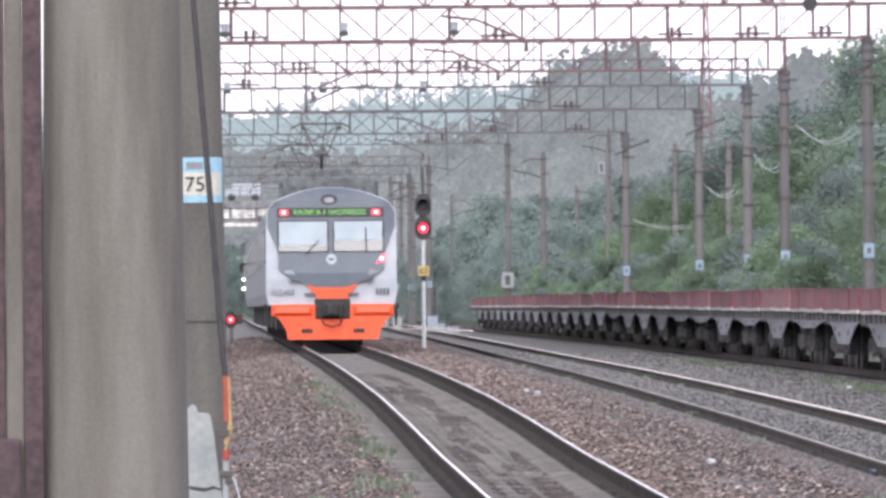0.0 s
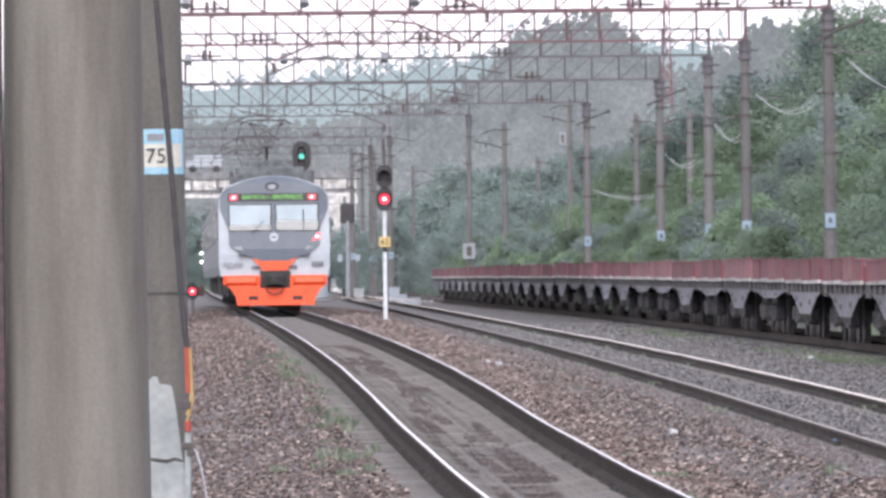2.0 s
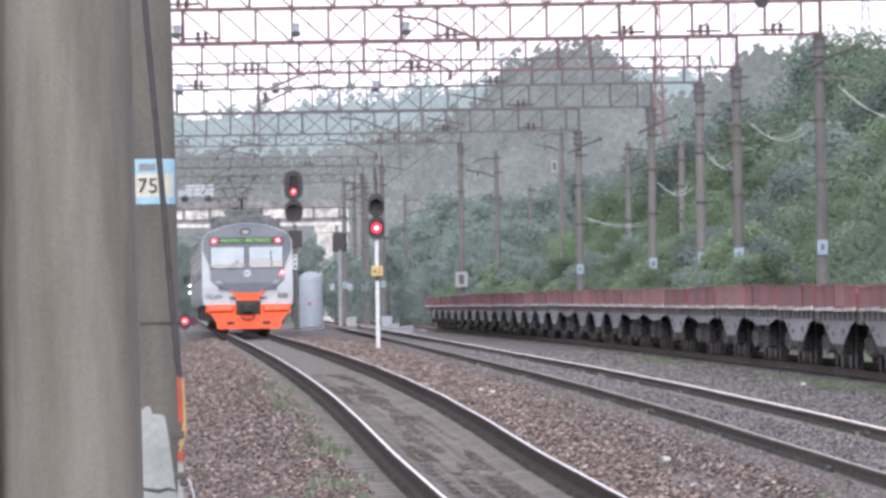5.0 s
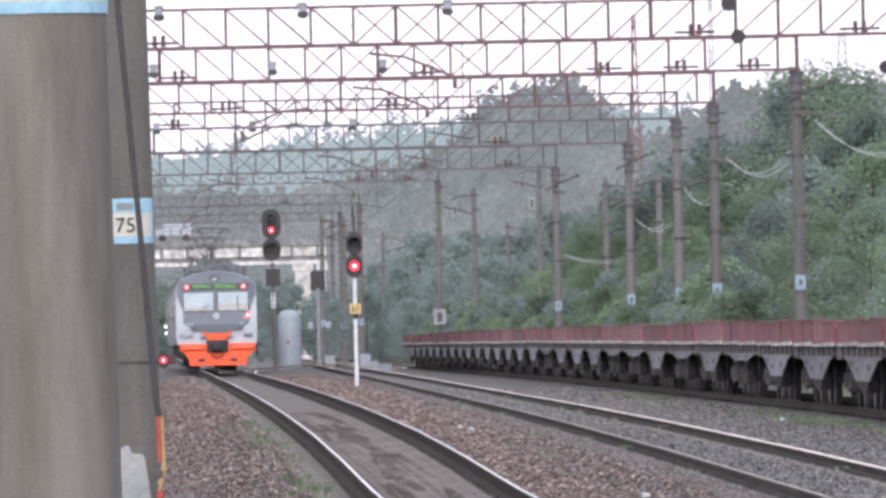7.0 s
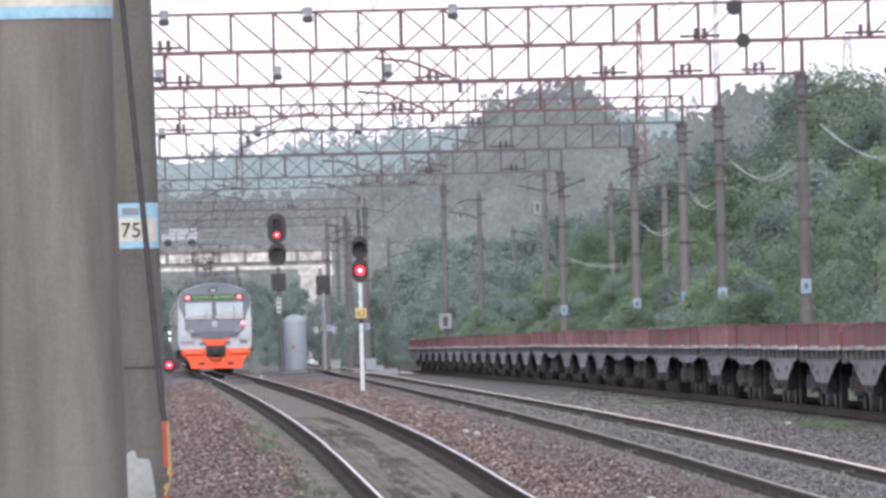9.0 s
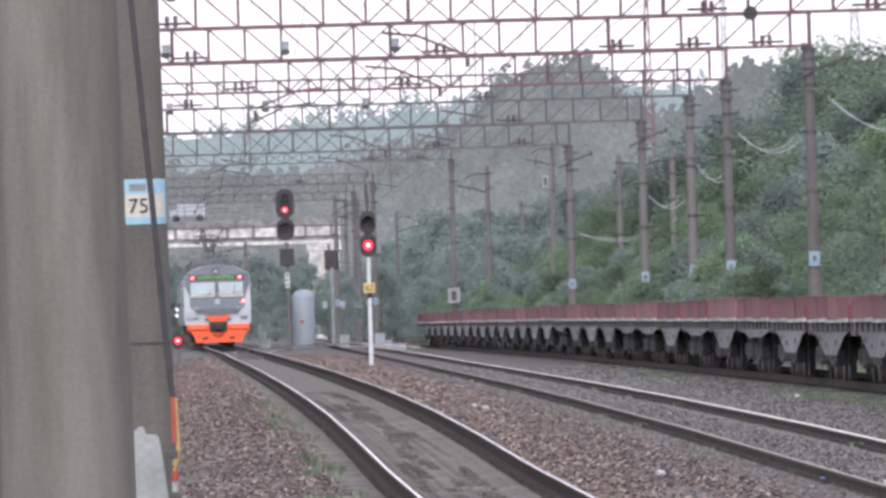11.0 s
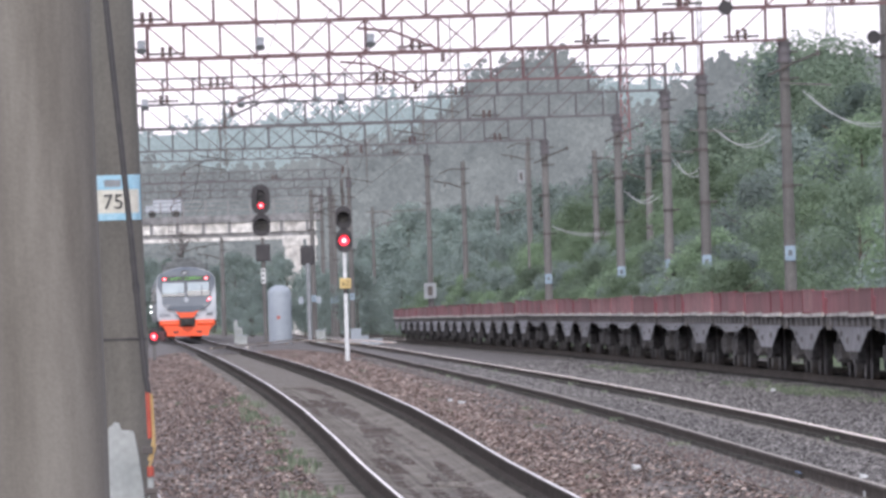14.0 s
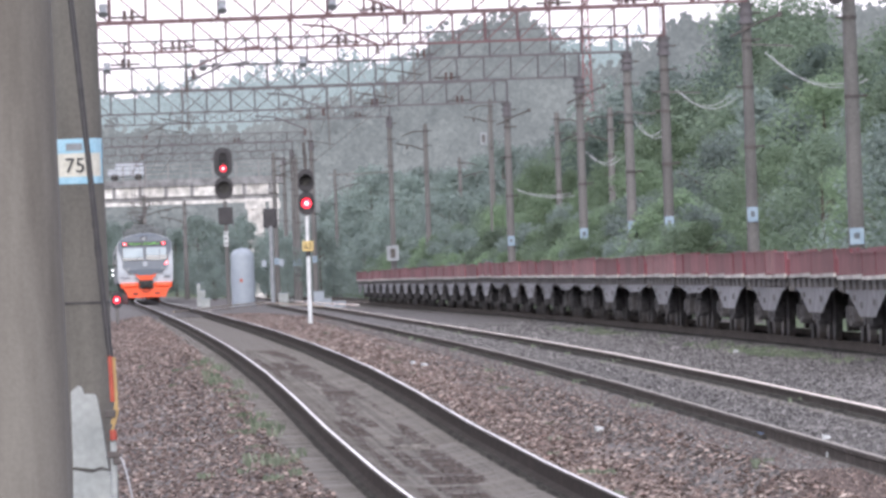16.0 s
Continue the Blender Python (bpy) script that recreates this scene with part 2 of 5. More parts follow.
def bar(bm, a, b, r, r2=None, n=6, slot=0):
    """A round (or, with n=4, square) bar from a to b."""
    a, b = Vector(a), Vector(b)
    d = (b - a).normalized()
    u = d.orthogonal().normalized() if abs(d.z) > 0.9 else d.cross(Vector((0, 0, 1))).normalized()
    v = d.cross(u)
    rings = []
    for p, rr in ((a, r), (b, r if r2 is None else r2)):
        rings.append([bm.verts.new(p + rr * (math.cos(2 * math.pi * (k + 0.5) / n) * u + math.sin(2 * math.pi * (k + 0.5) / n) * v)) for k in range(n)])
    for k in range(n):
        bm.faces.new((rings[0][k], rings[0][(k + 1) % n], rings[1][(k + 1) % n], rings[1][k])).material_index = slot
    for ring in (rings[0][::-1], rings[1]):
        bm.faces.new(ring).material_index = slot
    return bm


def plate(bm, outline, y0, y1):
    """A flat plate in the xz plane with the given outline, from y0 to y1."""
    front = [bm.verts.new((x, y0, z)) for x, z in outline]
    rear = [bm.verts.new((x, y1, z)) for x, z in outline]
    bm.faces.new(front)
    bm.faces.new(rear[::-1])
    n = len(outline)
    for i in range(n):
        bm.faces.new((front[i], rear[i], rear[(i + 1) % n], front[(i + 1) % n]))
    bmesh.ops.recalc_face_normals(bm, faces=bm.faces)
    return bm


def tube(bm, pts, r, n=5):
    """One bent round bar through the points."""
    pts = [Vector(p) for p in pts]
    rings = []
    for i, p in enumerate(pts):
        d = (pts[min(i + 1, len(pts) - 1)] - pts[max(i - 1, 0)]).normalized()
        side = Vector((0, 1, 0)) if abs(d.y) < 0.7 else Vector((1, 0, 0))
        u = d.cross(side).normalized()
        v = d.cross(u)
        rings.append([bm.verts.new(p + r * (math.cos(2 * math.pi * k / n) * u + math.sin(2 * math.pi * k / n) * v)) for k in range(n)])
    for a, b in zip(rings, rings[1:]):
        for k in range(n):
            bm.faces.new((a[k], a[(k + 1) % n], b[(k + 1) % n], b[k]))
    bm.faces.new(rings[0][::-1])
    bm.faces.new(rings[-1])
    return bm


def writing(text, size, material, parent, m, name="lettering", label=""):
    cu = bpy.data.curves.new(name, "FONT")
    cu.body, cu.size, cu.extrude, cu.align_x, cu.align_y = text, size, 0.003, "CENTER", "CENTER"
    cu.materials.append(material)
    ob = new(name, cu)
    ob.parent, ob.matrix_basis = parent, m
    if label:
        tagged(ob, label)
    return ob


def lerp(table, y):
    """Smooth reading of a table of (distance, value)."""
    if y <= table[0][0]:
        return table[0][1]
    for (a, p), (b, q) in zip(table, table[1:]):
        if y <= b:
            f = (y - a) / (b - a)
            return p + (q - p) * f
    return table[-1][1]


# ---- the lie of the line: three tracks that run away from the camera ----
MAIN_Z = ((-60, 0.20), (0, 0.16), (60, 0.14), (102, 0.27), (125, 0.40), (145, 0.56), (167, 0.70), (190, 0.79), (213, 0.86), (255, 0.94), (303, 1.0), (430, 1.09), (600, 1.14), (680, 1.20), (730, 1.30), (1200, 1.55))
SIDE_Z = ((0, 0.1), (100, 0.42), (146, 0.56), (190, 0.65), (230, 0.70), (290, 0.74), (450, 0.85), (800, 1.0))
YARD_Z = ((0, 0.5), (185, 0.58), (227, 0.65), (381, 0.80), (640, 0.85), (900, 0.95))


def main_x(y):
    return 3.32 - 0.0208 * y


def side_x(y):
    return 6.69 - 0.0145 * y


def yard_x(y):
    return 10.45 - 0.0172 * (y - 185)


def main_z(y):
    return lerp(MAIN_Z, y)


def side_z(y):
    return lerp(SIDE_Z, y)


def yard_z(y):
    return lerp(YARD_Z, y)


def ground_z(x, y):
    """Height of the ballast and earth."""
    u, v, w = x - main_x(y), x - side_x(y), x - yard_x(y)
    zm, zs, zy = main_z(y) - 0.24, side_z(y) - 0.17, yard_z(y) - 0.2
    if u <= -1.6:
        z = zm - 0.28 * min(1, (-1.6 - u) / 1.6) - 0.01 * min(60, max(0, -3.2 - u))
    elif u <= 1.6:
        z = zm - (0.10 if abs(u) < 0.95 else 0.0)
    elif v <= -1.5:
        f = (u - 1.6) / max(0.1, u - 1.6 - 1.5 - v)
        z = zm + (zs - zm) * f + lerp(((150, -0.10), (240, -0.02), (320, 0.12), (420, 0.12), (520, 0.0)), y) * math.sin(math.pi * f)
    elif v <= 1.5:
        z = zs
    elif w <= -1.6:
        f = (v - 1.5) / max(0.1, v - 1.5 - 1.6 - w)
        z = zs + (zy - zs) * f - 0.06 * math.sin(math.pi * f)
    elif w <= 2.0:
        z = zy
    else:
        z = zy - 0.2 * min(1, (w - 2) / 2)
        if w > 6:
            z += BANK * (1 - math.exp(-(w - 6) / 40)) * min(1, y / 200)
    if y > 820:
        z += 0.00002 * (y - 820) ** 1.6
    return z


BANK = 9.0


# ---- ground ----
def build_ground():
    ys = [-60, -30, 0, 20, 35] + list(np.arange(45, 260, 2.5)) + list(np.arange(260, 700, 10)) + list(np.arange(700, 1300, 50)) + [1500, 2000, 3000, 4800]
    us = [-1500, -300, -80, -40, -20, -12, -8, -5.5, -4.2, -3.6, -3.2, -2.7, -2.2, -1.9, -1.6, -0.8, 0, 0.8, 1.6, 2.0, 2.4, 2.8, 3.2, 3.6, 4.2, 5.0, 5.8, 6.6, 7.4, 8.2, 9, 9.8, 10.6, 11.5, 12.5, 13.5, 15, 17, 19, 22, 26, 31, 38, 48, 65, 100, 200, 500, 1500]
    bm = bmesh.new()
    rows = []
    for y in ys:
        row = []
        for u in us:
            x = main_x(min(y, 1300)) + u
            z = ground_z(x, y)
            if abs(u) < 60 and y < 300 and abs(u) > 1.7:
                z += 0.035 * noise.noise((x * 0.9, y * 0.35, 0)) + 0.02 * noise.noise((x * 3, y, 4))
            row.append(bm.verts.new((x, y, z)))
        rows.append(row)
    for a, b in zip(rows, rows[1:]):
        for i in range(len(us) - 1):
            f = bm.faces.new((a[i], a[i + 1], b[i + 1], b[i]))
            cx, cy = f.calc_center_median().xy
            f.material_index = 1 if cx - yard_x(min(cy, 1300)) > 4.5 or cx - main_x(min(cy, 1300)) < -9 or cy > 1000 else 0
    ob = new("ground", mesh_of("ground", bm, BALLAST, MEADOW, smooth=True))
    tagged(ob, "brown-grey ballast and trodden earth between railway tracks", "ground", kind="structure")


build_ground()


def rail_mesh(fx, fz, off, top_material, worn, cant, side):
    """A flat-bottomed rail: foot, web and head, swept along its track; the worn head leans by its cant."""
    prof = [(-0.075, -0.18), (0.075, -0.18), (0.075, -0.168), (0.010, -0.145), (0.010, -0.045), (0.036, -0.035), (0.037, -0.007), (worn, worn * cant), (-worn, -worn * cant), (-0.037, -0.006), (-0.036, -0.035), (-0.010, -0.045), (-0.010, -0.145), (-0.075, -0.168)]
    bm = bmesh.new()
    ys = list(np.arange(-60, 260, 4.0)) + list(np.arange(260, 1210, 25.0))
    rings = [[bm.verts.new((fx(y) + off + px, y, fz(y) + pz)) for px, pz in prof] for y in ys]
    n = len(prof)
    for a, b in zip(rings, rings[1:]):
        for i in range(n):
            f = bm.faces.new((a[i], b[i], b[(i + 1) % n], a[(i + 1) % n]))
            f.material_index = 1 if i == 7 else 0
    bmesh.ops.recalc_face_normals(bm, faces=bm.faces)
    return mesh_of("rail", bm, side, top_material)


def sleeper_mesh():
    """Concrete sleeper with raised, sloping rail seats and a lower waist."""
    st = [(-1.35, 0.0, 0.115), (-1.12, 0.0, 0.12), (-0.58, 0.012, 0.12), (-0.36, -0.03, 0.095), (0.36, -0.03, 0.095), (0.58, 0.012, 0.12), (1.12, 0.0, 0.12), (1.35, 0.0, 0.115)]
    bm = bmesh.new()
    rings = [[bm.verts.new(p) for p in ((x, -w - 0.03, -0.2), (x, -w, z), (x, w, z), (x, w + 0.03, -0.2))] for x, z, w in st]
    for a, b in zip(rings, rings[1:]):
        for i in range(3):
            bm.faces.new((a[i], a[i + 1], b[i + 1], b[i]))
    bm.faces.new(rings[0])
    bm.faces.new(rings[-1][::-1])
    bmesh.ops.recalc_face_normals(bm, faces=bm.faces)
    return mesh_of("sleeper", bm, SLEEPER)


SLEEPER_ME = sleeper_mesh()


def track(name, label, fx, fz, tops, drop, near, far, rest):
    tr = thing(name)
    tagged(tr, label, "railway track", kind="structure")
    for off, top in zip((-0.797, 0.797), tops):
        main = fx is main_x
        worn = 0.017 if main else 0.027 if fx is side_x else 0.020
        cant = 0.0 if main else 0.11 if top is RAIL_WARM else -0.05
        r = new("rail", rail_mesh(fx, fz, off, top, worn, cant, RAIL_SIDE if main else RAIL_RUST))
        r.parent = tr
        tagged(r, "running rail with a worn bright head" if top is not RAIL_DULL else "rusty running rail with a dull head")
    y = near
    while y < far:
        s = new("sleeper", SLEEPER_ME)
        s.parent = tr
        s.matrix_basis = pose(fx(y), y, fz(y) - drop + random.uniform(-0.012, 0.006), 0, random.uniform(-0.3, 0.3), 1.1 + random.uniform(-1, 1))
        y += 0.543
    bm = bmesh.new()
    for k in range(int((near + 56) / 0.543)):
        yy = near - 0.543 * (k + 1)
        z = fz(yy) - drop
        box(bm, fx(yy) - 1.35, fx(yy) + 1.35, yy - 0.12, yy + 0.12, z - 0.2, z)
    while y < rest:
        z = fz(y) - drop
        box(bm, fx(y) - 1.35, fx(y) + 1.35, y - 0.12, y + 0.12, z - 0.2, z)
        y += 0.543
    ob = part("far_sleepers", bm, SLEEPER, tr)
    tagged(ob, "concrete sleepers half buried in dusty ballast", kind="stuff")
    # clips beside the rail foot
    bm = bmesh.new()
    for k in range(int((rest - near) / 0.543)):
        yy = near + 0.543 * k
        for off in (-0.9, -0.69, 0.69, 0.9):
            x, z = fx(yy) + off, fz(yy) - drop
            box(bm, x - 0.025, x + 0.025, yy - 0.04, yy + 0.04, z, z + 0.055)
    ob = part("rail_clips", bm, UNDER, tr)
    tagged(ob, "small rusty rail clips", kind="stuff")
    return tr


def trackbed(name, fx, fz, drop, half, y0, y1, material, label):
    """Dusty, silted ballast in the four-foot and at the sleeper ends."""
    bm = bmesh.new()
    rows = []
    for y in np.arange(y0, y1, 1.5):
        row = []
        for u in np.linspace(-half, half, 15):
            edge = abs(u) / half
            z = fz(y) - drop - 0.30 * max(0, edge - 0.8) ** 1.0 + 0.022 * noise.noise((u * 2.1, y * 0.8, 3)) + 0.012 * noise.noise((u * 6, y * 2.6, 9))
            row.append(bm.verts.new((fx(y) + u + (0.12 * noise.noise((y * 0.5, u, 1)) if edge > 0.95 else 0), y, z)))
        rows.append(row)
    for a, b in zip(rows, rows[1:]):
        for i in range(14):
            bm.faces.new((a[i], a[i + 1], b[i + 1], b[i]))
    ob = new(name, mesh_of(name, bm, material, smooth=True))
    tagged(ob, label, "trackbed", kind="structure")


trackbed("trackbed_main", main_x, main_z, 0.283, 1.42, -58, 420, BED, "grey dusty silted ballast under the main track")
trackbed("trackbed_side", side_x, side_z, 0.145, 1.45, -58, 420, BALLAST, "brown-grey silted ballast under the side track")
track("track_main", "main railway track on concrete sleepers with bright rail heads", main_x, main_z, (RAIL_TOP, RAIL_TOP), 0.222, 84, 230, 420)
track("track_side", "side railway track half buried in ballast", side_x, side_z, (RAIL_DULL, RAIL_WARM), 0.135, 110, 190, 300)
track("track_yard", "rusty yard track under the flat wagons", yard_x, yard_z, (RAIL_WARM, RAIL_DULL), 0.185, 170, 230, 640)


def turnout_steel():
    """Crossover rails and timbers between the tracks in the distance."""
    tr = thing("track_crossover")
    tagged(tr, "crossover track with pale steel rails between two lines", "railway track", kind="structure")
    for k, (x0, y0, x1, y1) in enumerate(((-6.5, 470, -3.5, 620), (-5.0, 470, -2.0, 620), (-0.3, 480, -3.4, 600), (1.2, 480, -1.9, 600))):
        bm = bmesh.new()
        bar(bm, (x0, y0, main_z(y0) - 0.10), (x1, y1, main_z(y1) - 0.10), 0.05, n=4)
        part("rail", bm, RAIL_TOP if k % 2 else RAIL_DULL, tr)


turnout_steel()


# ---- loose ballast stones and litter ----
def stones(name, material, count, spread, size, label, flat=0.7):
    verts, faces = [], []
    rnd = random.Random(len(name) + count)
    base = [(1, 0, 0), (-1, 0, 0), (0, 1, 0), (0, -1, 0), (0, 0, 1), (0, 0, -1)]
    tris = ((0, 2, 4), (2, 1, 4), (1, 3, 4), (3, 0, 4), (2, 0, 5), (1, 2, 5), (3, 1, 5), (0, 3, 5))
    for _ in range(count):
        x, y = spread(rnd)
        r = size * rnd.uniform(0.55, 1.35) * max(1.0, y / 190)
        a = rnd.uniform(0, 6.28)
        ca, sa = math.cos(a), math.sin(a)
        o = len(verts)
        z = ground_z(x, y) + (0.012 if flat > 0.3 else 0.03)
        if abs(x - main_x(y)) < 0.75:
            z = main_z(y) - 0.262
        elif abs(x - side_x(y)) < 1.45:
            z = side_z(y) - 0.137
        sx, sy, sz = r * rnd.uniform(0.7, 1.2), r * rnd.uniform(0.7, 1.2), r * flat * rnd.uniform(0.7, 1.1)
        tx, ty = rnd.uniform(-0.4, 0.4), rnd.uniform(-0.4, 0.4)
        for bx, by, bz in base:
            px, py, pz = bx * sx, by * sy, bz * sz
            verts.append((x + ca * px - sa * py, y + sa * px + ca * py, z + pz + tx * px + ty * py))
        faces += [(o + i, o + j, o + k) for i, j, k in tris]
    me = bpy.data.meshes.new(name)
    me.from_pydata(verts, [], faces)
    me.materials.append(material)
    ob = new(name, me)
    tagged(ob, label, "gravel", kind="stuff")


def verge(rnd):
    y = 86 + 370 * rnd.random() ** 2.1
    return main_x(y) - 1.22 - 0.16 * noise.noise((y * 0.12, 4, 1)) - 4.5 * rnd.random(), y


def between(rnd):
    y = 84 + 360 * rnd.random() ** 1.9
    a, b = main_x(y) + 1.05, side_x(y) - 0.9
    return a + (b - a) * rnd.random() ** 1.25, y


def side_shoulder(rnd):
    y = 96 + 300 * rnd.random() ** 1.7
    return side_x(y) - 0.92 - 1.1 * rnd.random() ** 1.5, y


def yard_gap(rnd):
    y = 100 + 250 * rnd.random() ** 1.5
    a, b = side_x(y) + 0.95, yard_x(y) - 1.0
    return a + (b - a) * rnd.random(), y


stones("ballast_stones_verge", STONE, 52000, verge, 0.026, "loose brown ballast stones on the trackside")
stones("leaf_litter_verge", LEAF_LITTER, 40000, verge, 0.024, "dry brown leaves among the ballast", 0.2)
stones("ballast_stones_between", STONE, 50000, between, 0.025, "loose brown and grey ballast stones between tracks")
stones("ballast_stones_shoulder", STONE_GREY, 20000, side_shoulder, 0.024, "grey ballast stones on the side track shoulder")
stones("leaf_litter_between", LEAF_LITTER, 30000, between, 0.025, "dry leaves and chips among the ballast", 0.2)
def side_four_foot(rnd):
    y = 96 + 244 * rnd.random() ** 1.5
    return side_x(y) + rnd.uniform(-0.7, 0.7), y


stones("ballast_stones_side_track", STONE_GREY, 14000, side_four_foot, 0.026, "pale ballast stones between the side track rails")
stones("ballast_stones_yard", STONE_GREY, 34000, yard_gap, 0.026, "loose grey ballast stones beside the yard track")


def four_foot(rnd):
    while True:
        y = 95 + 335 * rnd.random() ** 1.25
        u = rnd.choice((rnd.gauss(-0.22, 0.17), rnd.gauss(0.24, 0.17)))
        if noise.noise((u * 2.6, y * 0.035, 7)) + 0.6 * noise.noise((u * 7, y * 0.14, 2)) > -0.03 and abs(u) < 0.7:
            return main_x(y) + u, y


stones("soil_clods_in_track", SOIL, 30000, four_foot, 0.030, "dark soil clods lying between the rails", 0.5)


def tufts(name, count, spread, height, label):
    verts, faces = [], []
    rnd = random.Random(count)
    for _ in range(count):
        x, y, zz = spread(rnd)
        h = height * rnd.uniform(0.4, 1.2)
        for _ in range(13):
            a, lean = rnd.uniform(0, 6.28), rnd.uniform(0.1, 0.7) * h
            w = rnd.uniform(0.003, 0.0065)
            o = len(verts)
            bx, by = x + rnd.uniform(-0.1, 0.1), y + rnd.uniform(-0.2, 0.2)
            ex, ey = bx + lean * math.cos(a), by + lean * math.sin(a)
            verts += [(bx - w, by, zz - 0.02), (bx + w, by, zz - 0.02), ((bx + ex) / 2 + 2 * w, (by + ey) / 2, zz + 0.7 * h), (ex, ey, zz + h), ((bx + ex) / 2 - 2 * w, (by + ey) / 2, zz + 0.6 * h)]
            faces += [(o, o + 1, o + 2, o + 4), (o + 4, o + 2, o + 3)]
    me = bpy.data.meshes.new(name)
    me.from_pydata(verts, [], faces)
    me.materials.append(GRASS)
    tagged(new(name, me), label, "grass", kind="stuff")


def weeds_by_rail(rnd):
    y = rnd.choice((rnd.gauss(116, 3), rnd.gauss(118, 4), rnd.gauss(140, 7), rnd.gauss(178, 10), rnd.gauss(195, 14)))
    x = main_x(y) - rnd.uniform(1.15, 1.6) - (0.3 * rnd.random() if y < 120 else 0)
    return x, y, ground_z(x, y)


def weeds_loose(rnd):
    if rnd.random() < 0.5:
        x, y = verge(rnd)
    else:
        x, y = between(rnd)
    cx, cy = round(x * 0.8) / 0.8, round(y / 9) * 9
    x, y = cx + rnd.gauss(0, 0.10), cy + rnd.gauss(0, 0.5)
    return x, y, ground_z(x, y)


def weeds_side(rnd):
    y = rnd.uniform(110, 330)
    x = side_x(y) + rnd.choice((-0.9, 0.7, 1.2)) + rnd.gauss(0, 0.08)
    return x, y, ground_z(x, y)


def weeds_yard(rnd):
    y = rnd.choice((rnd.gauss(290, 12), rnd.gauss(205, 10), rnd.gauss(215, 14)))
    x = yard_x(y) - rnd.uniform(1.5, 2.4)
    return x, y, ground_z(x, y)


tufts("weeds_beside_main_rail", 42, weeds_by_rail, 0.12, "green weeds along the foot of the rail")
tufts("weeds_in_ballast", 80, weeds_loose, 0.07, "scattered green weeds in the ballast")
tufts("weeds_in_side_track", 70, weeds_side, 0.10, "green weeds growing in the side track")
tufts("weeds_by_yard_track", 200, weeds_yard, 0.08, "patch of low green grass beside the yard track")


# ---- the departing train ----
def section(z):
    """Half width of the car body at a height over the rail."""
    if z < 1.15:
        return 1.70
    return lerp(((2.6, 1.76), (3.5, 1.75), (3.64, 1.735), (3.84, 1.60), (3.955, 1.435), (4.11, 1.04), (4.20, 0.70), (4.27, 0.30)), z)


def face_y(x, z):
    """How far the cab front is set back: upright below, raked above, rounded at the corners."""
    rake = max(0.0, z - 1.95) * 0.16
    return rake + 0.45 * max(0.0, abs(x) - 1.45) ** 1.5 + 0.5 * max(0.0, z - 3.95) ** 1.5


def hull(bm, y0, y1, cab=False, z_low=1.1, slot=0):
    zs = [z_low, 1.4, 1.8, 2.2, 2.6, 3.0, 3.5, 3.64, 3.84, 3.955, 4.11, 4.20, 4.27]
    half = [(section(z), z) for z in zs]
    ring = half + [(-x, z) for x, z in reversed(half)]
    ys = [y0, y0 + 0.5, y1] if cab else [y0, y1]
    rings = [[bm.verts.new((x, y + (face_y(x, z) if k == 0 and cab else 0), z)) for x, z in ring] for k, y in enumerate(ys)]
    n = len(ring)
    for a, b in zip(rings, rings[1:]):
        for i in range(n):
            f = bm.faces.new((a[i], b[i], b[(i + 1) % n], a[(i + 1) % n]))
            f.material_index = 1 if 7 <= i <= n - 9 else slot
    m = len(half)
    for r in (rings[0], rings[-1]):
        for i in range(m - 1):
            bm.faces.new((r[i], r[i + 1], r[n - 2 - i], r[n - 1 - i])).material_index = 2 if cab and r is rings[0] else slot
    bmesh.ops.recalc_face_normals(bm, faces=bm.faces)
    return bm


def on_face(outline, out=0.02, thick=0.03, steps=7):
    """A panel on the cab front: the outline's rows are cut level by level so that it follows the rake."""
    bm = bmesh.new()
    zs = sorted({z for _, z in outline})
    levels = sorted({round(zs[0] + (zs[-1] - zs[0]) * k / steps, 4) for k in range(steps + 1)} | set(zs))

    def span(z):
        xs = []
        n = len(outline)
        for i in range(n):
            (xa, za), (xb, zb) = outline[i], outline[(i + 1) % n]
            if min(za, zb) - 2e-4 <= z <= max(za, zb) + 2e-4:
                if abs(za - zb) < 4e-4:
                    xs += [xa, xb]
                else:
                    xs.append(xa + (xb - xa) * (z - za) / (zb - za))
        return min(xs), max(xs)

    cols = 8
    grid = []
    for z in levels:
        a, b = span(z)
        row = []
        for k in range(cols + 1):
            x = a + (b - a) * k / cols
            row.append((bm.verts.new((x, face_y(x, z) - out, z)), bm.verts.new((x, face_y(x, z) - out + thick, z))))
        grid.append(row)
    for r, q in zip(grid, grid[1:]):
        for k in range(cols):
            bm.faces.new((r[k][0], r[k + 1][0], q[k + 1][0], q[k][0]))
        for k, flip in ((0, False), (cols, True)):
            f = (r[k][0], q[k][0], q[k][1], r[k][1])
            bm.faces.new(f[::-1] if flip else f)
    for row in (grid[0], grid[-1]):
        for k in range(cols):
            bm.faces.new((row[k][0], row[k][1], row[k + 1][1], row[k + 1][0]))
    bmesh.ops.remove_doubles(bm, verts=bm.verts, dist=0.0005)
    bmesh.ops.recalc_face_normals(bm, faces=bm.faces)
    return bm


def disc(r, squash=1.0, n=14, x=0.0, z=0.0):
    return [(x + r * math.cos(2 * math.pi * k / n), z + squash * r * math.sin(2 * math.pi * k / n)) for k in range(n)]


CAR_LENGTH = 21.5


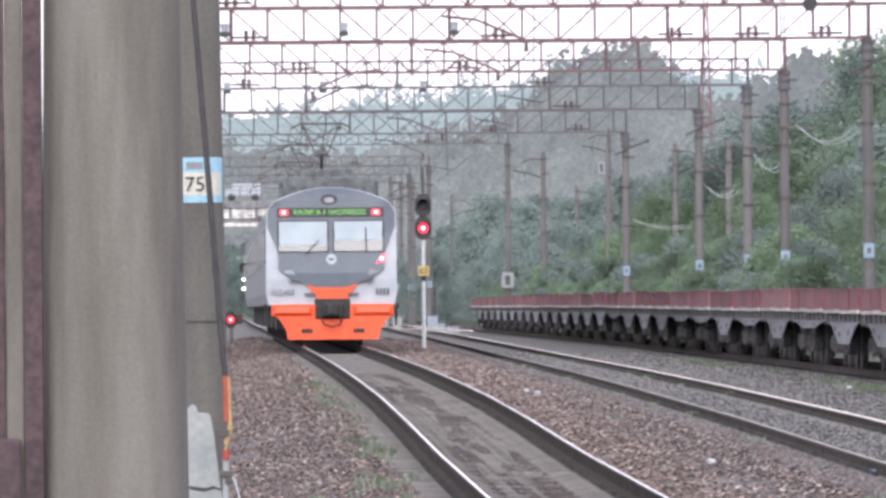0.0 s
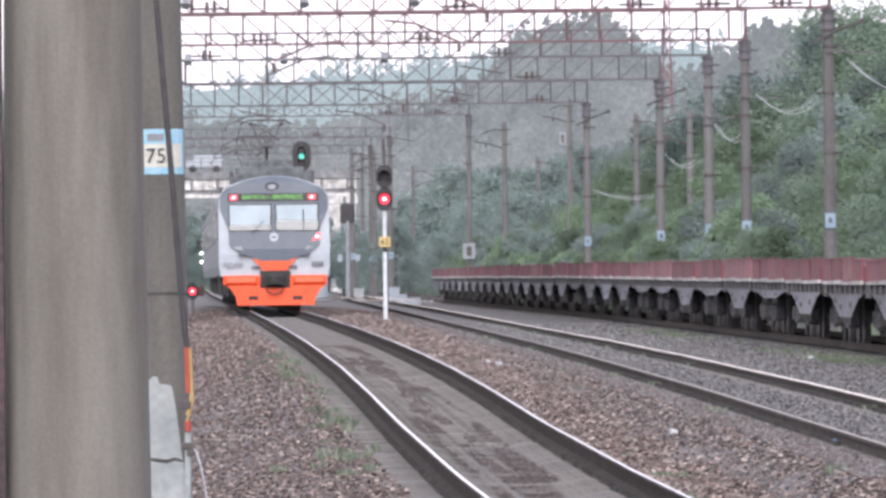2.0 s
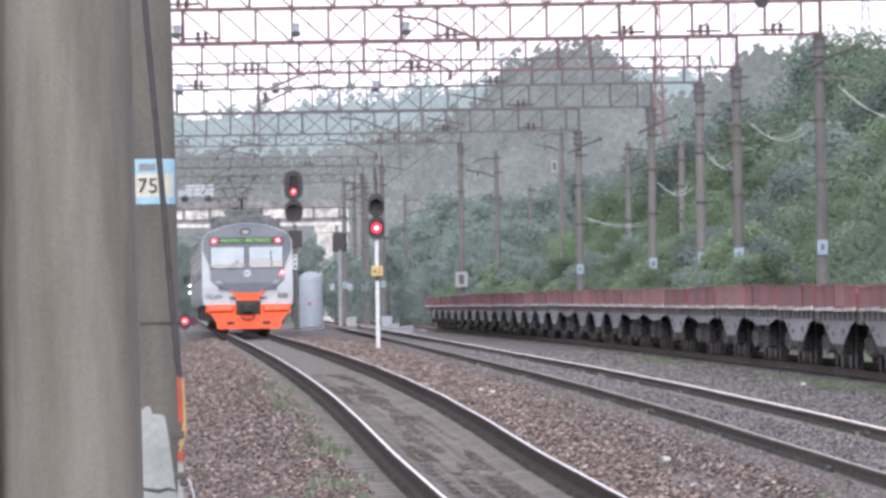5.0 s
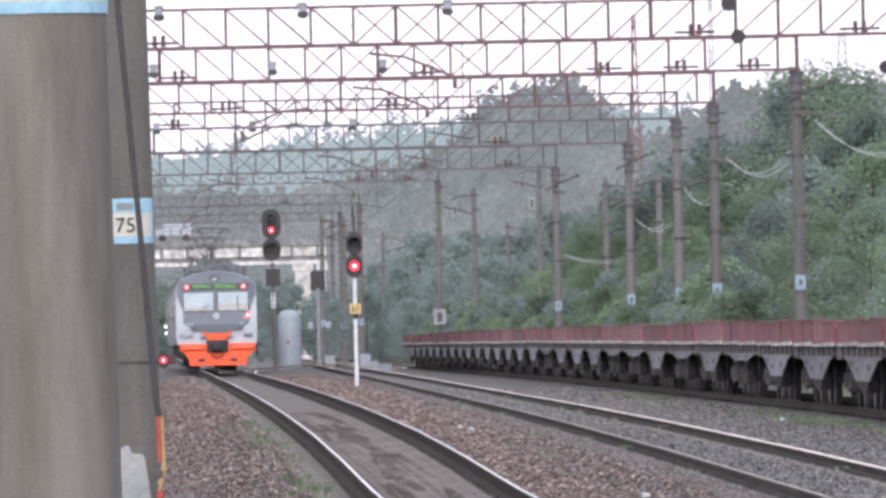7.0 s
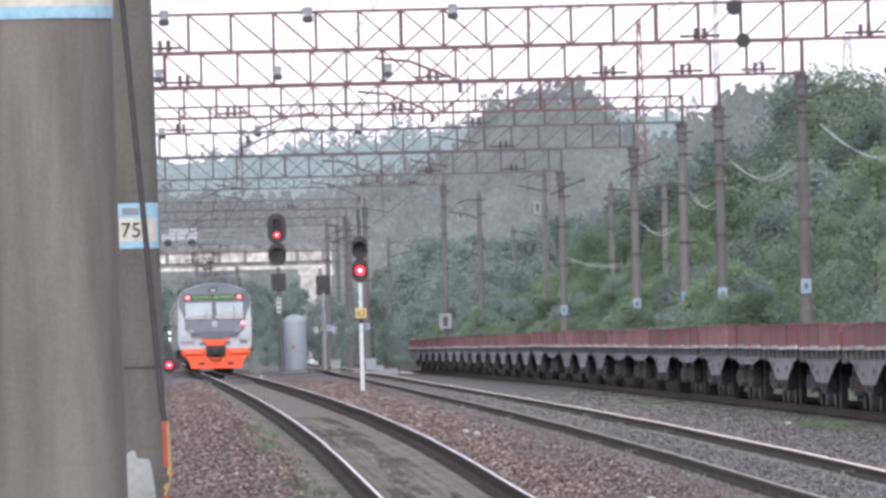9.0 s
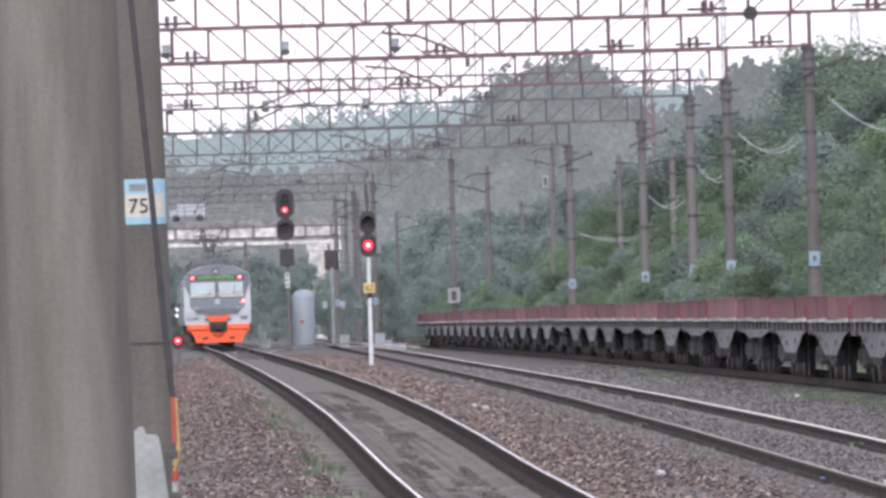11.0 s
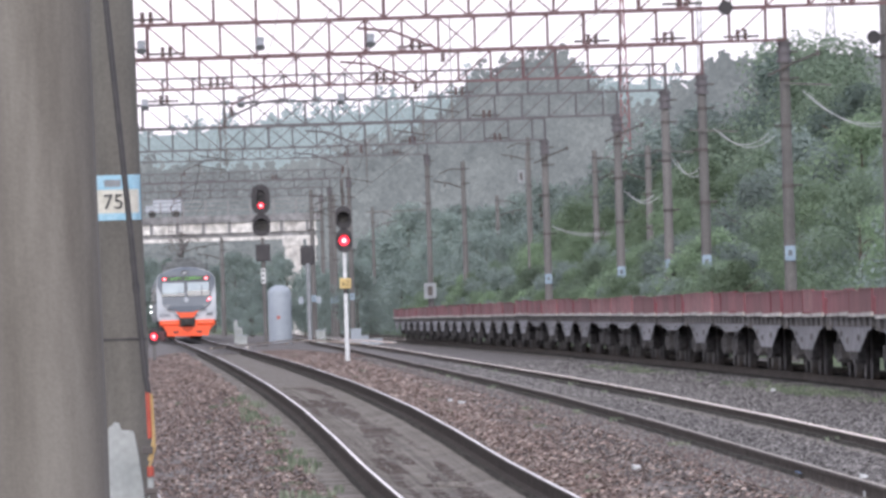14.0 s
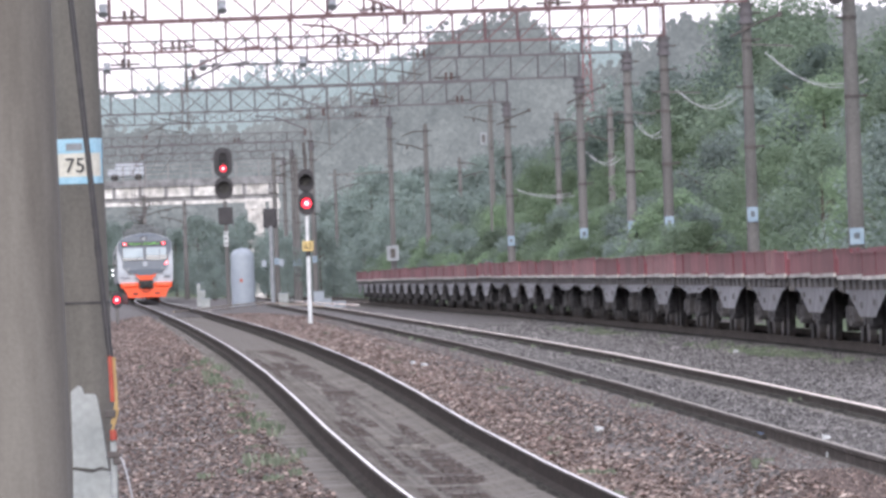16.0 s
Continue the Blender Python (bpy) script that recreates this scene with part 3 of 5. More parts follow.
def side_windows(parent, y0, y1, panes=9):
    bm = bmesh.new()
    box(bm, -0.06, 0.06, 0, 1.45, 2.25, 3.15)
    me = mesh_of("side_window", bm, GLASS_DARK)
    for sx in (-1, 1):
        for k in range(panes):
            w = new("side_window", me)
            w.parent = parent
            w.matrix_basis = pose(sx * 1.73, y0 + 1.8 + k * (y1 - y0 - 3.6) / panes, 0)


def running_gear(parent, y0, y1):
    for yc in (y0 + 3.4, y1 - 3.4):
        bm = bmesh.new()
        for sx in (-1, 1):
            box(bm, sx * 1.05 - 0.12, sx * 1.05 + 0.12, yc - 1.9, yc + 1.9, 0.45, 0.85)
            for w in (-1.3, 1.3):
                bar(bm, (sx * 0.8 - 0.065, yc + w, 0.48), (sx * 0.8 + 0.065, yc + w, 0.48), 0.48, n=18)
        for w in (-1.3, 1.3):
            bar(bm, (-0.8, yc + w, 0.48), (0.8, yc + w, 0.48), 0.09, n=8)
        box(bm, -1.0, 1.0, yc - 0.35, yc + 0.35, 0.5, 0.95)
        part("bogie", bm, UNDER, parent, "grimy steel bogie with two wheelsets")
    bm = bmesh.new()
    box(bm, -1.45, 1.45, y0 + 6.4, y1 - 6.4, 0.42, 1.08, 0.05)
    part("equipment_box", bm, UNDER, parent)


def pantograph(parent, y):
    """Single-arm pantograph: one lower arm, a V-shaped upper frame and a double collector head."""
    bm = bmesh.new()
    for sx in (-0.62, 0.62):
        bar(bm, (sx, y - 0.8, 4.24), (sx, y - 0.8, 4.6), 0.05)
        bar(bm, (sx, y + 0.9, 4.24), (sx, y + 0.9, 4.6), 0.05)
        bar(bm, (sx, y - 0.8, 4.6), (sx, y + 0.9, 4.6), 0.04)
    bar(bm, (-0.62, y + 0.8, 4.6), (0.62, y + 0.8, 4.6), 0.05)
    part("pantograph_base", bm, DARK_STEEL, parent)
    bm = bmesh.new()
    bar(bm, (0, y + 0.8, 4.6), (0, y - 0.9, 5.47), 0.055)
    bar(bm, (-0.2, y - 0.9, 5.47), (0.2, y - 0.9, 5.47), 0.05)
    part("pantograph_lower_arm", bm, DARK_STEEL, parent, "raised dark pantograph arm")
    for sx in (-0.62, 0.62):
        bm = bmesh.new()
        bar(bm, (sx * 0.28, y - 0.9, 5.47), (sx * 0.80, y + 0.5, 6.28), 0.026)
        bar(bm, (sx * 0.28, y - 0.9, 5.47), (-sx * 0.35, y - 0.1, 5.86), 0.016)
        bar(bm, (-sx * 0.35, y - 0.1, 5.86), (sx * 0.80, y + 0.5, 6.28), 0.014)
        part("pantograph_upper_arm", bm, DARK_STEEL, parent)
        bm = bmesh.new()
        box(bm, sx * 0.85 - 0.06, sx * 0.85 + 0.06, y + 0.3, y + 0.7, 6.2, 6.32)
        part("collector_spring_box", bm, DARK_STEEL, parent)
    for dy in (0.3, 0.7):
        bm = bmesh.new()
        tube(bm, [(-0.88, y + dy, 6.24), (-0.62, y + dy, 6.38), (0.62, y + dy, 6.38), (0.88, y + dy, 6.24)], 0.03)
        part("collector_strip", bm, DARK_STEEL, parent)


def build_train():
    tr = thing("train")
    tagged(tr, "departing electric train with grey, white and orange cab end", "train")
    bm = bmesh.new()
    hull(bm, 0.0, CAR_LENGTH - 0.6, cab=True)
    tail = part("tail_car", bm, (CAR_SIDE, ROOF_GREY, BODY_WHITE), tr, "tail car with a white and dark grey cab", smooth=False)
    # dark mask round the windows, down to a rounded point
    right = [(0, 4.258), (0.30, 4.255), (0.68, 4.188), (1.01, 4.098), (1.405, 3.943), (1.572, 3.828), (1.708, 3.63), (1.722, 3.5), (1.712, 3.20), (1.57, 2.88), (1.44, 2.57), (1.42, 2.08), (1.09, 1.82), (0.74, 1.69), (0.44, 1.58), (0, 1.575)]
    mask = right + [(-x, z) for x, z in right[-2:0:-1]]
    part("cab_mask", on_face(mask, 0.022, 0.03, 14), MASK_GREY, tail, "dark grey cab mask")
    for a, b, hem in ((-1.41, -0.10, 2.71), (0.08, 1.39, 2.85)):
        part("window_frame", on_face([(a - 0.035, 2.515), (b + 0.035, 2.515), (b + 0.035, 3.385), (a - 0.035, 3.385)], 0.030, 0.03), UNDER, tail)
        part("windscreen", on_face([(a, 2.55), (b, 2.55), (b, 2.95), (a, 2.95)], 0.034, 0.03), GLASS_DARK, tail, "dark lower windscreen glass")
        part("sun_blind", on_face([(a + 0.02, hem), (b - 0.02, hem), (b, 3.35), (a, 3.35)], 0.042, 0.03), BLIND, tail, "pale blind behind the windscreen")
    for a, b in (((0.95, 2.5), (0.93, 3.2)), ((-0.7, 2.45), (-0.33, 2.85))):
        bm = bmesh.new()
        bar(bm, (a[0], face_y(a[0], a[1]) - 0.07, a[1]), (b[0], face_y(b[0], b[1]) - 0.07, b[1]), 0.018, n=4)
        part("wiper", bm, SIGNAL_BLACK, tail)
    part("display_box", on_face([(-1.46, 3.46), (1.42, 3.46), (1.42, 3.72), (-1.46, 3.72)], 0.029, 0.03), SIGNAL_BLACK, tail, "dark destination display")
    writing("КАЛУГА-1 ЭКСПРЕСС", 0.185, LED, tail, pose(-0.03, face_y(0, 3.59) - 0.036, 3.59, 90 - 9, 0, 0), "display_text", "green lit display text")
    for x in (-1.27, 1.21):
        part("lamp_box", on_face([(x - 0.18, 3.46), (x + 0.18, 3.46), (x + 0.18, 3.73), (x - 0.18, 3.73)], 0.03, 0.04), SIGNAL_RED_HOOD, tail)
        part("tail_lamp", on_face([(x - 0.10, 3.53), (x + 0.10, 3.53), (x + 0.10, 3.66), (x - 0.10, 3.66)], 0.045, 0.03), RED_LAMP, tail, "lit red tail lamp")
        part("lamp_core", on_face([(x - 0.045, 3.565), (x + 0.045, 3.565), (x + 0.045, 3.625), (x - 0.045, 3.625)], 0.055, 0.03), LAMP_CORE, tail)
    part("tail_lamp", on_face([(1.20, 2.20), (1.44, 2.28), (1.44, 2.48), (1.36, 2.44)], 0.034, 0.03), RED_LAMP, tail, "lit red lower tail lamp")
    part("lamp_core", on_face(disc(0.05, 1, 10, 1.355, 2.34), 0.044, 0.03), LAMP_CORE, tail)
    part("headlight_housing", on_face(disc(0.23, 0.62, 16, -0.05, 3.94), 0.030, 0.03), SIGNAL_BLACK, tail)
    part("headlight", on_face(disc(0.14, 0.55, 14, -0.05, 3.93), 0.038, 0.03), LAMP_GREY, tail, "unlit central headlight")
    part("emblem", on_face(disc(0.14, 1.0, 18, 0.0, 2.33), 0.031, 0.03), BODY_WHITE, tail, "round white emblem")
    part("emblem_mark", on_face([(-0.07, 2.30), (0.07, 2.30), (0.07, 2.36), (-0.07, 2.36)], 0.038, 0.03), SIDE_GREY, tail)
    for sx in (-1, 1):
        part("lower_headlight", on_face([(sx * 0.96, 1.90), (sx * 1.20, 1.93), (sx * 1.28, 2.02), (sx * 1.05, 2.05)], 0.03, 0.04), LAMP_GREY, tail, "small lower headlight cluster")
        bm = bmesh.new()
        box(bm, sx * 1.0 - 0.14, sx * 1.0 + 0.14, -0.14, 0.02, 1.755, 1.785)
        part("step", bm, SIDE_GREY, tail)
        bm = bmesh.new()
        box(bm, sx * 0.58 - 0.15, sx * 0.58 + 0.15, -0.12, 0.02, 1.385, 1.42)
        part("step", bm, SIDE_GREY, tail)
        bm = bmesh.new()
        box(bm, sx * 1.80 - 0.03, sx * 1.80 + 0.03, 0.5, 0.7, 1.0, 1.12)
        box(bm, sx * 1.74 - 0.03, sx * 1.74 + 0.03, 0.4, 0.8, 0.55, 1.05)
        part("footboard", bm, UNDER, tail)
    bm = bmesh.new()
    box(bm, -2.46, -2.34, 1.2, 1.35, 2.0, 2.25, 0.02)
    bar(bm, (-2.36, 1.27, 2.2), (-1.7, 1.27, 2.3), 0.02)
    part("side_mirror", bm, UNDER, tail)
    # orange funnel and plough
    part("orange_chevron", on_face([(-0.76, 1.76), (-0.40, 1.58), (0.43, 1.58), (0.76, 1.76), (0.42, 1.27), (-0.38, 1.27)], 0.012, 0.04), ORANGE, tail, "orange chevron panel")
    bm = bmesh.new()
    plate(bm, [(-1.62, 1.12), (-1.62, 0.84), (-1.42, 0.74), (-1.22, 0.42), (-1.18, 0.17), (1.26, 0.17), (1.30, 0.42), (1.48, 0.70), (1.66, 0.82), (1.66, 1.12), (0.5, 1.12), (0.5, 0.72), (-0.45, 0.72), (-0.45, 1.12)], -0.14, 0.35)
    part("plough", bm, ORANGE, tail, "orange front skirt and plough")
    for x0, x1 in ((-1.60, -0.52), (0.57, 1.64)):
        bm = bmesh.new()
        lo = [bm.verts.new(p) for p in ((x0, -0.142, 1.10), (x1, -0.142, 1.10), (x1, -0.142, 0.80), (x0, -0.142, 0.80))]
        mx0, mx1 = x0 + 0.10, x1 - 0.10
        hi = [bm.verts.new(p) for p in ((mx0, -0.20, 1.04), (mx1, -0.20, 1.04), (mx1, -0.25, 0.90), (mx0, -0.25, 0.90))]
        bm.faces.new(hi)
        for i in range(4):
            bm.faces.new((lo[i], lo[(i + 1) % 4], hi[(i + 1) % 4], hi[i]))
        bmesh.ops.recalc_face_normals(bm, faces=bm.faces)
        part("skirt_wing", bm, ORANGE, tail)
    bm = bmesh.new()
    plate(bm, [(-1.19, 0.17), (1.27, 0.17), (1.24, 0.27), (-1.16, 0.27)], -0.20, -0.142)
    part("skirt_lip", bm, ORANGE, tail)
    for x in (-0.67, 0.73):
        bm = bmesh.new()
        box(bm, x - 0.15, x + 0.15, -0.152, -0.1, 0.34, 0.46)
        part("skirt_slot", bm, UNDER, tail)
    bm = bmesh.new()
    box(bm, -0.46, 0.50, -0.10, 0.3, 0.74, 1.27, 0.03)
    box(bm, -0.28, 0.30, -0.42, -0.05, 0.78, 1.16, 0.05)
    box(bm, -0.12, 0.16, -0.62, -0.4, 0.82, 1.10, 0.05)
    tube(bm, [(-0.3, -0.2, 0.8), (-0.22, -0.32, 0.58), (0.0, -0.36, 0.5), (0.22, -0.32, 0.58), (0.3, -0.2, 0.8)], 0.025)
    part("coupler", bm, UNDER, tail, "black automatic coupler and hose")
    writing("ЭД4М", 0.22, SIDE_GREY, tail, pose(-1.32, -0.028, 1.43, 90, 0, 0), "class_lettering")
    for k in range(4):
        part("number_bar", on_face([(1.20 + 0.095 * k, 1.38), (1.26 + 0.095 * k, 1.38), (1.26 + 0.095 * k, 1.54), (1.20 + 0.095 * k, 1.54)], 0.02, 0.03, 2), SIDE_GREY, tail)
    side_windows(tail, 2.0, CAR_LENGTH - 0.6)
    running_gear(tail, 0.3, CAR_LENGTH - 0.6)
    for x0, x1, y0, y1, z0, z1, words in ((-1.15, 1.05, 6.5, 9.5, 4.05, 4.62, "dusty grey roof box"), (-0.75, 0.75, 11.5, 14.5, 4.2, 4.9, "tall roof box"), (-1.25, -0.9, 3.4, 5.0, 4.0, 4.36, ""), (0.9, 1.25, 3.4, 5.0, 4.0, 4.36, "")):
        bm = bmesh.new()
        box(bm, x0, x1, y0, y1, z0, z1, 0.05)
        part("roof_box", bm, ROOF_GREY, tail, words)
    for x in (-1.3, -1.1, 1.1, 1.3):
        bm = bmesh.new()
        bar(bm, (x, 5.6, 3.95), (x, 5.6, 4.5), 0.07, n=8)
        part("roof_insulator", bm, ROOF_GREY, tail)
    # the other cars
    for k in range(1, 8):
        y0 = k * CAR_LENGTH
        bm = bmesh.new()
        hull(bm, y0, y0 + CAR_LENGTH - 0.6)
        box(bm, -0.6, 0.6, y0 - 0.6, y0, 1.3, 3.4)
        car = part("middle_car" if k < 7 else "leading_car", bm, (CAR_SIDE, ROOF_GREY), tr, "grey passenger car")
        side_windows(car, y0, y0 + CAR_LENGTH - 0.6)
        running_gear(car, y0, y0 + CAR_LENGTH - 0.6)
        for a, b, top in ((5, 9, 4.55), (13, 17, 4.6)):
            bm = bmesh.new()
            box(bm, -0.75, 0.75, y0 + a, y0 + b, 4.2, top, 0.06)
            part("roof_box", bm, ROOF_GREY, car)
        if k in (1, 3, 5):
            pantograph(car, y0 + 2.5)
        if k == 7:
            bm = bmesh.new()
            for z in (1.86, 2.26):
                box(bm, -1.87, -1.75, y0 + CAR_LENGTH - 1.2, y0 + CAR_LENGTH - 1.0, z - 0.06, z + 0.06, 0.02)
            part("side_lamp", bm, WHITE_LAMP, car, "two lit white side lamps")
    return tr


TRAIN = build_train()


# ---- flat wagons standing in the yard ----
def build_wagon():
    """Drop-side flat wagon, 14.6 m over couplers, deep fish-belly sills, two bogies; origin at rail level, length along y."""
    w = thing("flat_wagon")
    tagged(w, "flat wagon with low red steel sides and grey fish-belly sills", "wagon", group="wagons standing in the yard")
    bm = bmesh.new()
    box(bm, -1.46, 1.46, -6.7, 6.7, 1.162, 1.20, 0.01)
    part("deck", bm, WAGON_GRIME, w, "plank deck in haze-lightened grime")
    for sx in (-1, 1):
        bm = bmesh.new()
        n0, n1 = sx * 1.44, sx * 1.42
        prof = [(-5.6, 0.995), (5.6, 0.995), (5.6, 0.955), (4.6, 0.91), (2.0, 0.545), (-2.0, 0.545), (-4.6, 0.91), (-5.6, 0.955)]
        a = [bm.verts.new((n0, y, z)) for y, z in prof]
        b = [bm.verts.new((n1, y, z)) for y, z in prof]
        bm.faces.new(a)
        bm.faces.new(b[::-1])
        for i in range(8):
            bm.faces.new((a[i], b[i], b[(i + 1) % 8], a[(i + 1) % 8]))
        bmesh.ops.recalc_face_normals(bm, faces=bm.faces)
        belly = part("belly_plate", bm, WAGON_SILL, w, "grey fish-belly plate")
        bm = bmesh.new()
        box(bm, -0.010, 0.010, -0.22, 0.22, -0.05, 0.05)
        bracket = mesh_of("bracket", bm, WAGON_GRIME)
        for y, z in ((-1.9, 0.79), (1.4, 0.74), (3.2, 0.86)):
            s = new("bracket", bracket)
            s.parent, s.matrix_basis = belly, pose(sx * 1.447, y, z)
        bm = bmesh.new()
        box(bm, sx * 1.37 - 0.045, sx * 1.37 + 0.045, -6.6, 6.6, 0.96, 1.16)
        part("side_sill", bm, UNDER, w, "dark channel side sill")
        bm = bmesh.new()
        box(bm, -0.03, 0.03, -0.40, 0.40, 1.0, 1.158)
        pocket = mesh_of("stake_pocket", bm, WAGON_GRIME)
        for k in range(8):
            s = new("stake_pocket", pocket)
            s.parent, s.matrix_basis = w, pose(sx * 1.45, -6.0 + 1.714 * k, 0)
        for y0, lift in ((-6.66, 0.0), (0.03, 0.012)):
            bm = bmesh.new()
            box(bm, sx * 1.488 - 0.026, sx * 1.488 + 0.026, y0, y0 + 6.6, 1.172, 1.25)
            for v in bm.verts:  # the edge planks sag at one end
                v.co.z += lift - 0.03 * (v.co.y - y0) / 6.6 * (1 if v.co.z > 1.2 else 0.3)
            part("deck_edge", bm, WAGON_DECK, w, "worn pale edge plank")
        for k in range(4):
            y = -6.62 + 3.31 * k
            bm = bmesh.new()
            box(bm, sx * 1.47 - 0.02, sx * 1.47 + 0.02, y + 0.008, y + 3.302, 1.24, 1.685)
            box(bm, sx * 1.495 - 0.015, sx * 1.495 + 0.015, y + 0.008, y + 3.302, 1.65, 1.685)
            part("side_board", bm, WAGON_RED, w)
    for sy in (-1, 1):
        bm = bmesh.new()
        box(bm, -1.30, 1.30, sy * 6.60 - 0.02, sy * 6.60 + 0.02, 1.205, 1.50)
        part("end_board", bm, WAGON_RED, w)
        bm = bmesh.new()
        box(bm, -1.42, 1.42, sy * 6.66 - 0.05, sy * 6.66 + 0.05, 0.92, 1.158)
        box(bm, -0.2, 0.2, min(sy * 6.6, sy * 7.31), max(sy * 6.6, sy * 7.31), 0.9, 1.2, 0.04)
        part("buffer_beam", bm, WAGON_GRIME, w, "dark end beam with coupler")
        bm = bmesh.new()
        yc = sy * 4.86
        for sx in (-1, 1):
            x = sx * 1.02
            for s2 in (-1, 1):
                box(bm, x - 0.11, x + 0.11, yc + s2 * 0.92 - 0.16, yc + s2 * 0.92 + 0.16, 0.36, 0.66, 0.03)
                bar(bm, (x, yc + s2 * 0.92, 0.68), (x, yc + s2 * 0.3, 0.42), 0.09, n=4)
                bar(bm, (x, yc + s2 * 0.92, 0.72), (x, yc, 0.86), 0.09, n=4)
                for k in range(5):
                    bar(bm, (x, yc + s2 * 0.16, 0.40 + 0.07 * k), (x, yc + s2 * 0.16, 0.44 + 0.07 * k), 0.12, n=8)
                bar(bm, (sx * 0.73, yc + s2 * 0.92, 0.475), (sx * 0.86, yc + s2 * 0.92, 0.475), 0.475, n=20)
            box(bm, x - 0.1, x + 0.1, yc - 0.35, yc + 0.35, 0.3, 0.4)
        for s2 in (-1, 1):
            bar(bm, (-0.8, yc + s2 * 0.92, 0.475), (0.8, yc + s2 * 0.92, 0.475), 0.08, n=8)
        box(bm, -1.1, 1.1, yc - 0.2, yc + 0.2, 0.72, 0.94)
        part("bogie", bm, WAGON_GRIME, w, "dark two-axle bogie with coil springs")
    bm = bmesh.new()
    box(bm, -0.3, 0.3, -6.6, 6.6, 0.85, 1.158)
    # Middle box enlarged to block the brightness showing under the wagon.
    box(bm, -0.7, 0.5, -2.4, 2.0, 0.40, 1.0, 0.04)
    bar(bm, (0.6, 1.2, 0.75), (0.6, 2.6, 0.75), 0.22, n=12)
    part("underframe", bm, WAGON_GRIME, w)
    return w


FIRST = build_wagon()
PITCH, START = 14.62, 173.5
YARD_TURN = math.degrees(math.atan(0.0172))


def wagon_pose(k):
    y = START + PITCH * k * math.cos(math.atan(0.0172))
    rnd = random.Random(k)
    return pose(yard_x(y), y, yard_z(y), 0, rnd.uniform(-0.5, 0.5), YARD_TURN)


FIRST.matrix_basis = wagon_pose(0)
for k in range(1, 31):
    other = copy_thing(FIRST, wagon_pose(k))
    rnd = random.Random(100 + k)
    for c in other.children:  # boards sag and lean a little, each in its own way
        if c.name.startswith("side_board"):
            c.matrix_basis = pose(0, 0, rnd.choice((0, 0, 0, -0.02, -0.045)), rnd.uniform(-0.25, 0.25), rnd.uniform(-0.7, 0.7), 0)
    if k in (5, 7, 9, 10, 14):  # some wagons have shallow straight sills
        for c in [c for c in other.children if c.name.startswith("belly_plate")]:
            c.matrix_basis = Matrix.Translation((0, 0, 0.62)) @ Matrix.Diagonal((1, 1.3, 0.38, 1))
    if k in (3, 6, 9, 10, 13, 17):  # a few wagons carry paler replaced boards
        tagged(other, "flat wagon with faded pinkish red sides and grey sills", "wagon", group="wagons standing in the yard")
        boards = [c for c in other.children if c.name.startswith("side_board")]
        for c in boards if k != 3 else boards[1:2]:
            c.data = c.data.copy()
            c.data.materials[0] = WAGON_PINK


# ---- catenary gantries and poles ----
def build_post(parent, x, z0, z1, r0=0.195, r1=0.145, name="post"):
    bm = bmesh.new()
    bar(bm, (x, 0, z0), (x, 0, z1), r0, r1, n=16)
    ob = part(name, bm, POLE_DARK, parent, "tapered concrete post", smooth=False)
    for z in (0.56, 0.74, 0.88, 0.96):
        zz = z0 + (z1 - z0) * z
        r = r0 + (r1 - r0) * z + 0.02
        bm = bmesh.new()
        bar(bm, (x, 0, zz - 0.05), (x, 0, zz + 0.05), r, n=16)
        bar(bm, (x - 0.1, 0, zz), (x + (0.42 if z != 0.74 else -0.36), 0, zz + 0.02), 0.03, n=6)
        part("clamp_band", bm, DARK_STEEL, parent)
    return ob


def number_band(parent, x, z, r=0.195):
    bm = bmesh.new()
    box(bm, x - r * 0.8, x + r * 0.8, -r - 0.035, -r * 0.6, z - 0.22, z + 0.22, 0.01)
    pl = part("number_plate", bm, PLATE_PALE, parent, "pale blue and white number plate")
    bm = bmesh.new()
    box(bm, x - r * 0.3, x + r * 0.3, -r - 0.042, -r - 0.03, z - 0.07, z + 0.09)
    part("plate_mark", bm, SIDE_GREY, pl)


def piece(name, me, parent, m, label=""):
    ob = new(name, me)
    ob.parent, ob.matrix_basis = parent, m
    if label:
        tagged(ob, label)
    return ob


def bar_mesh(name, b, r, material, n=4):
    bm = bmesh.new()
    bar(bm, (0, 0, 0), b, r, n=n)
    return mesh_of(name, bm, material)


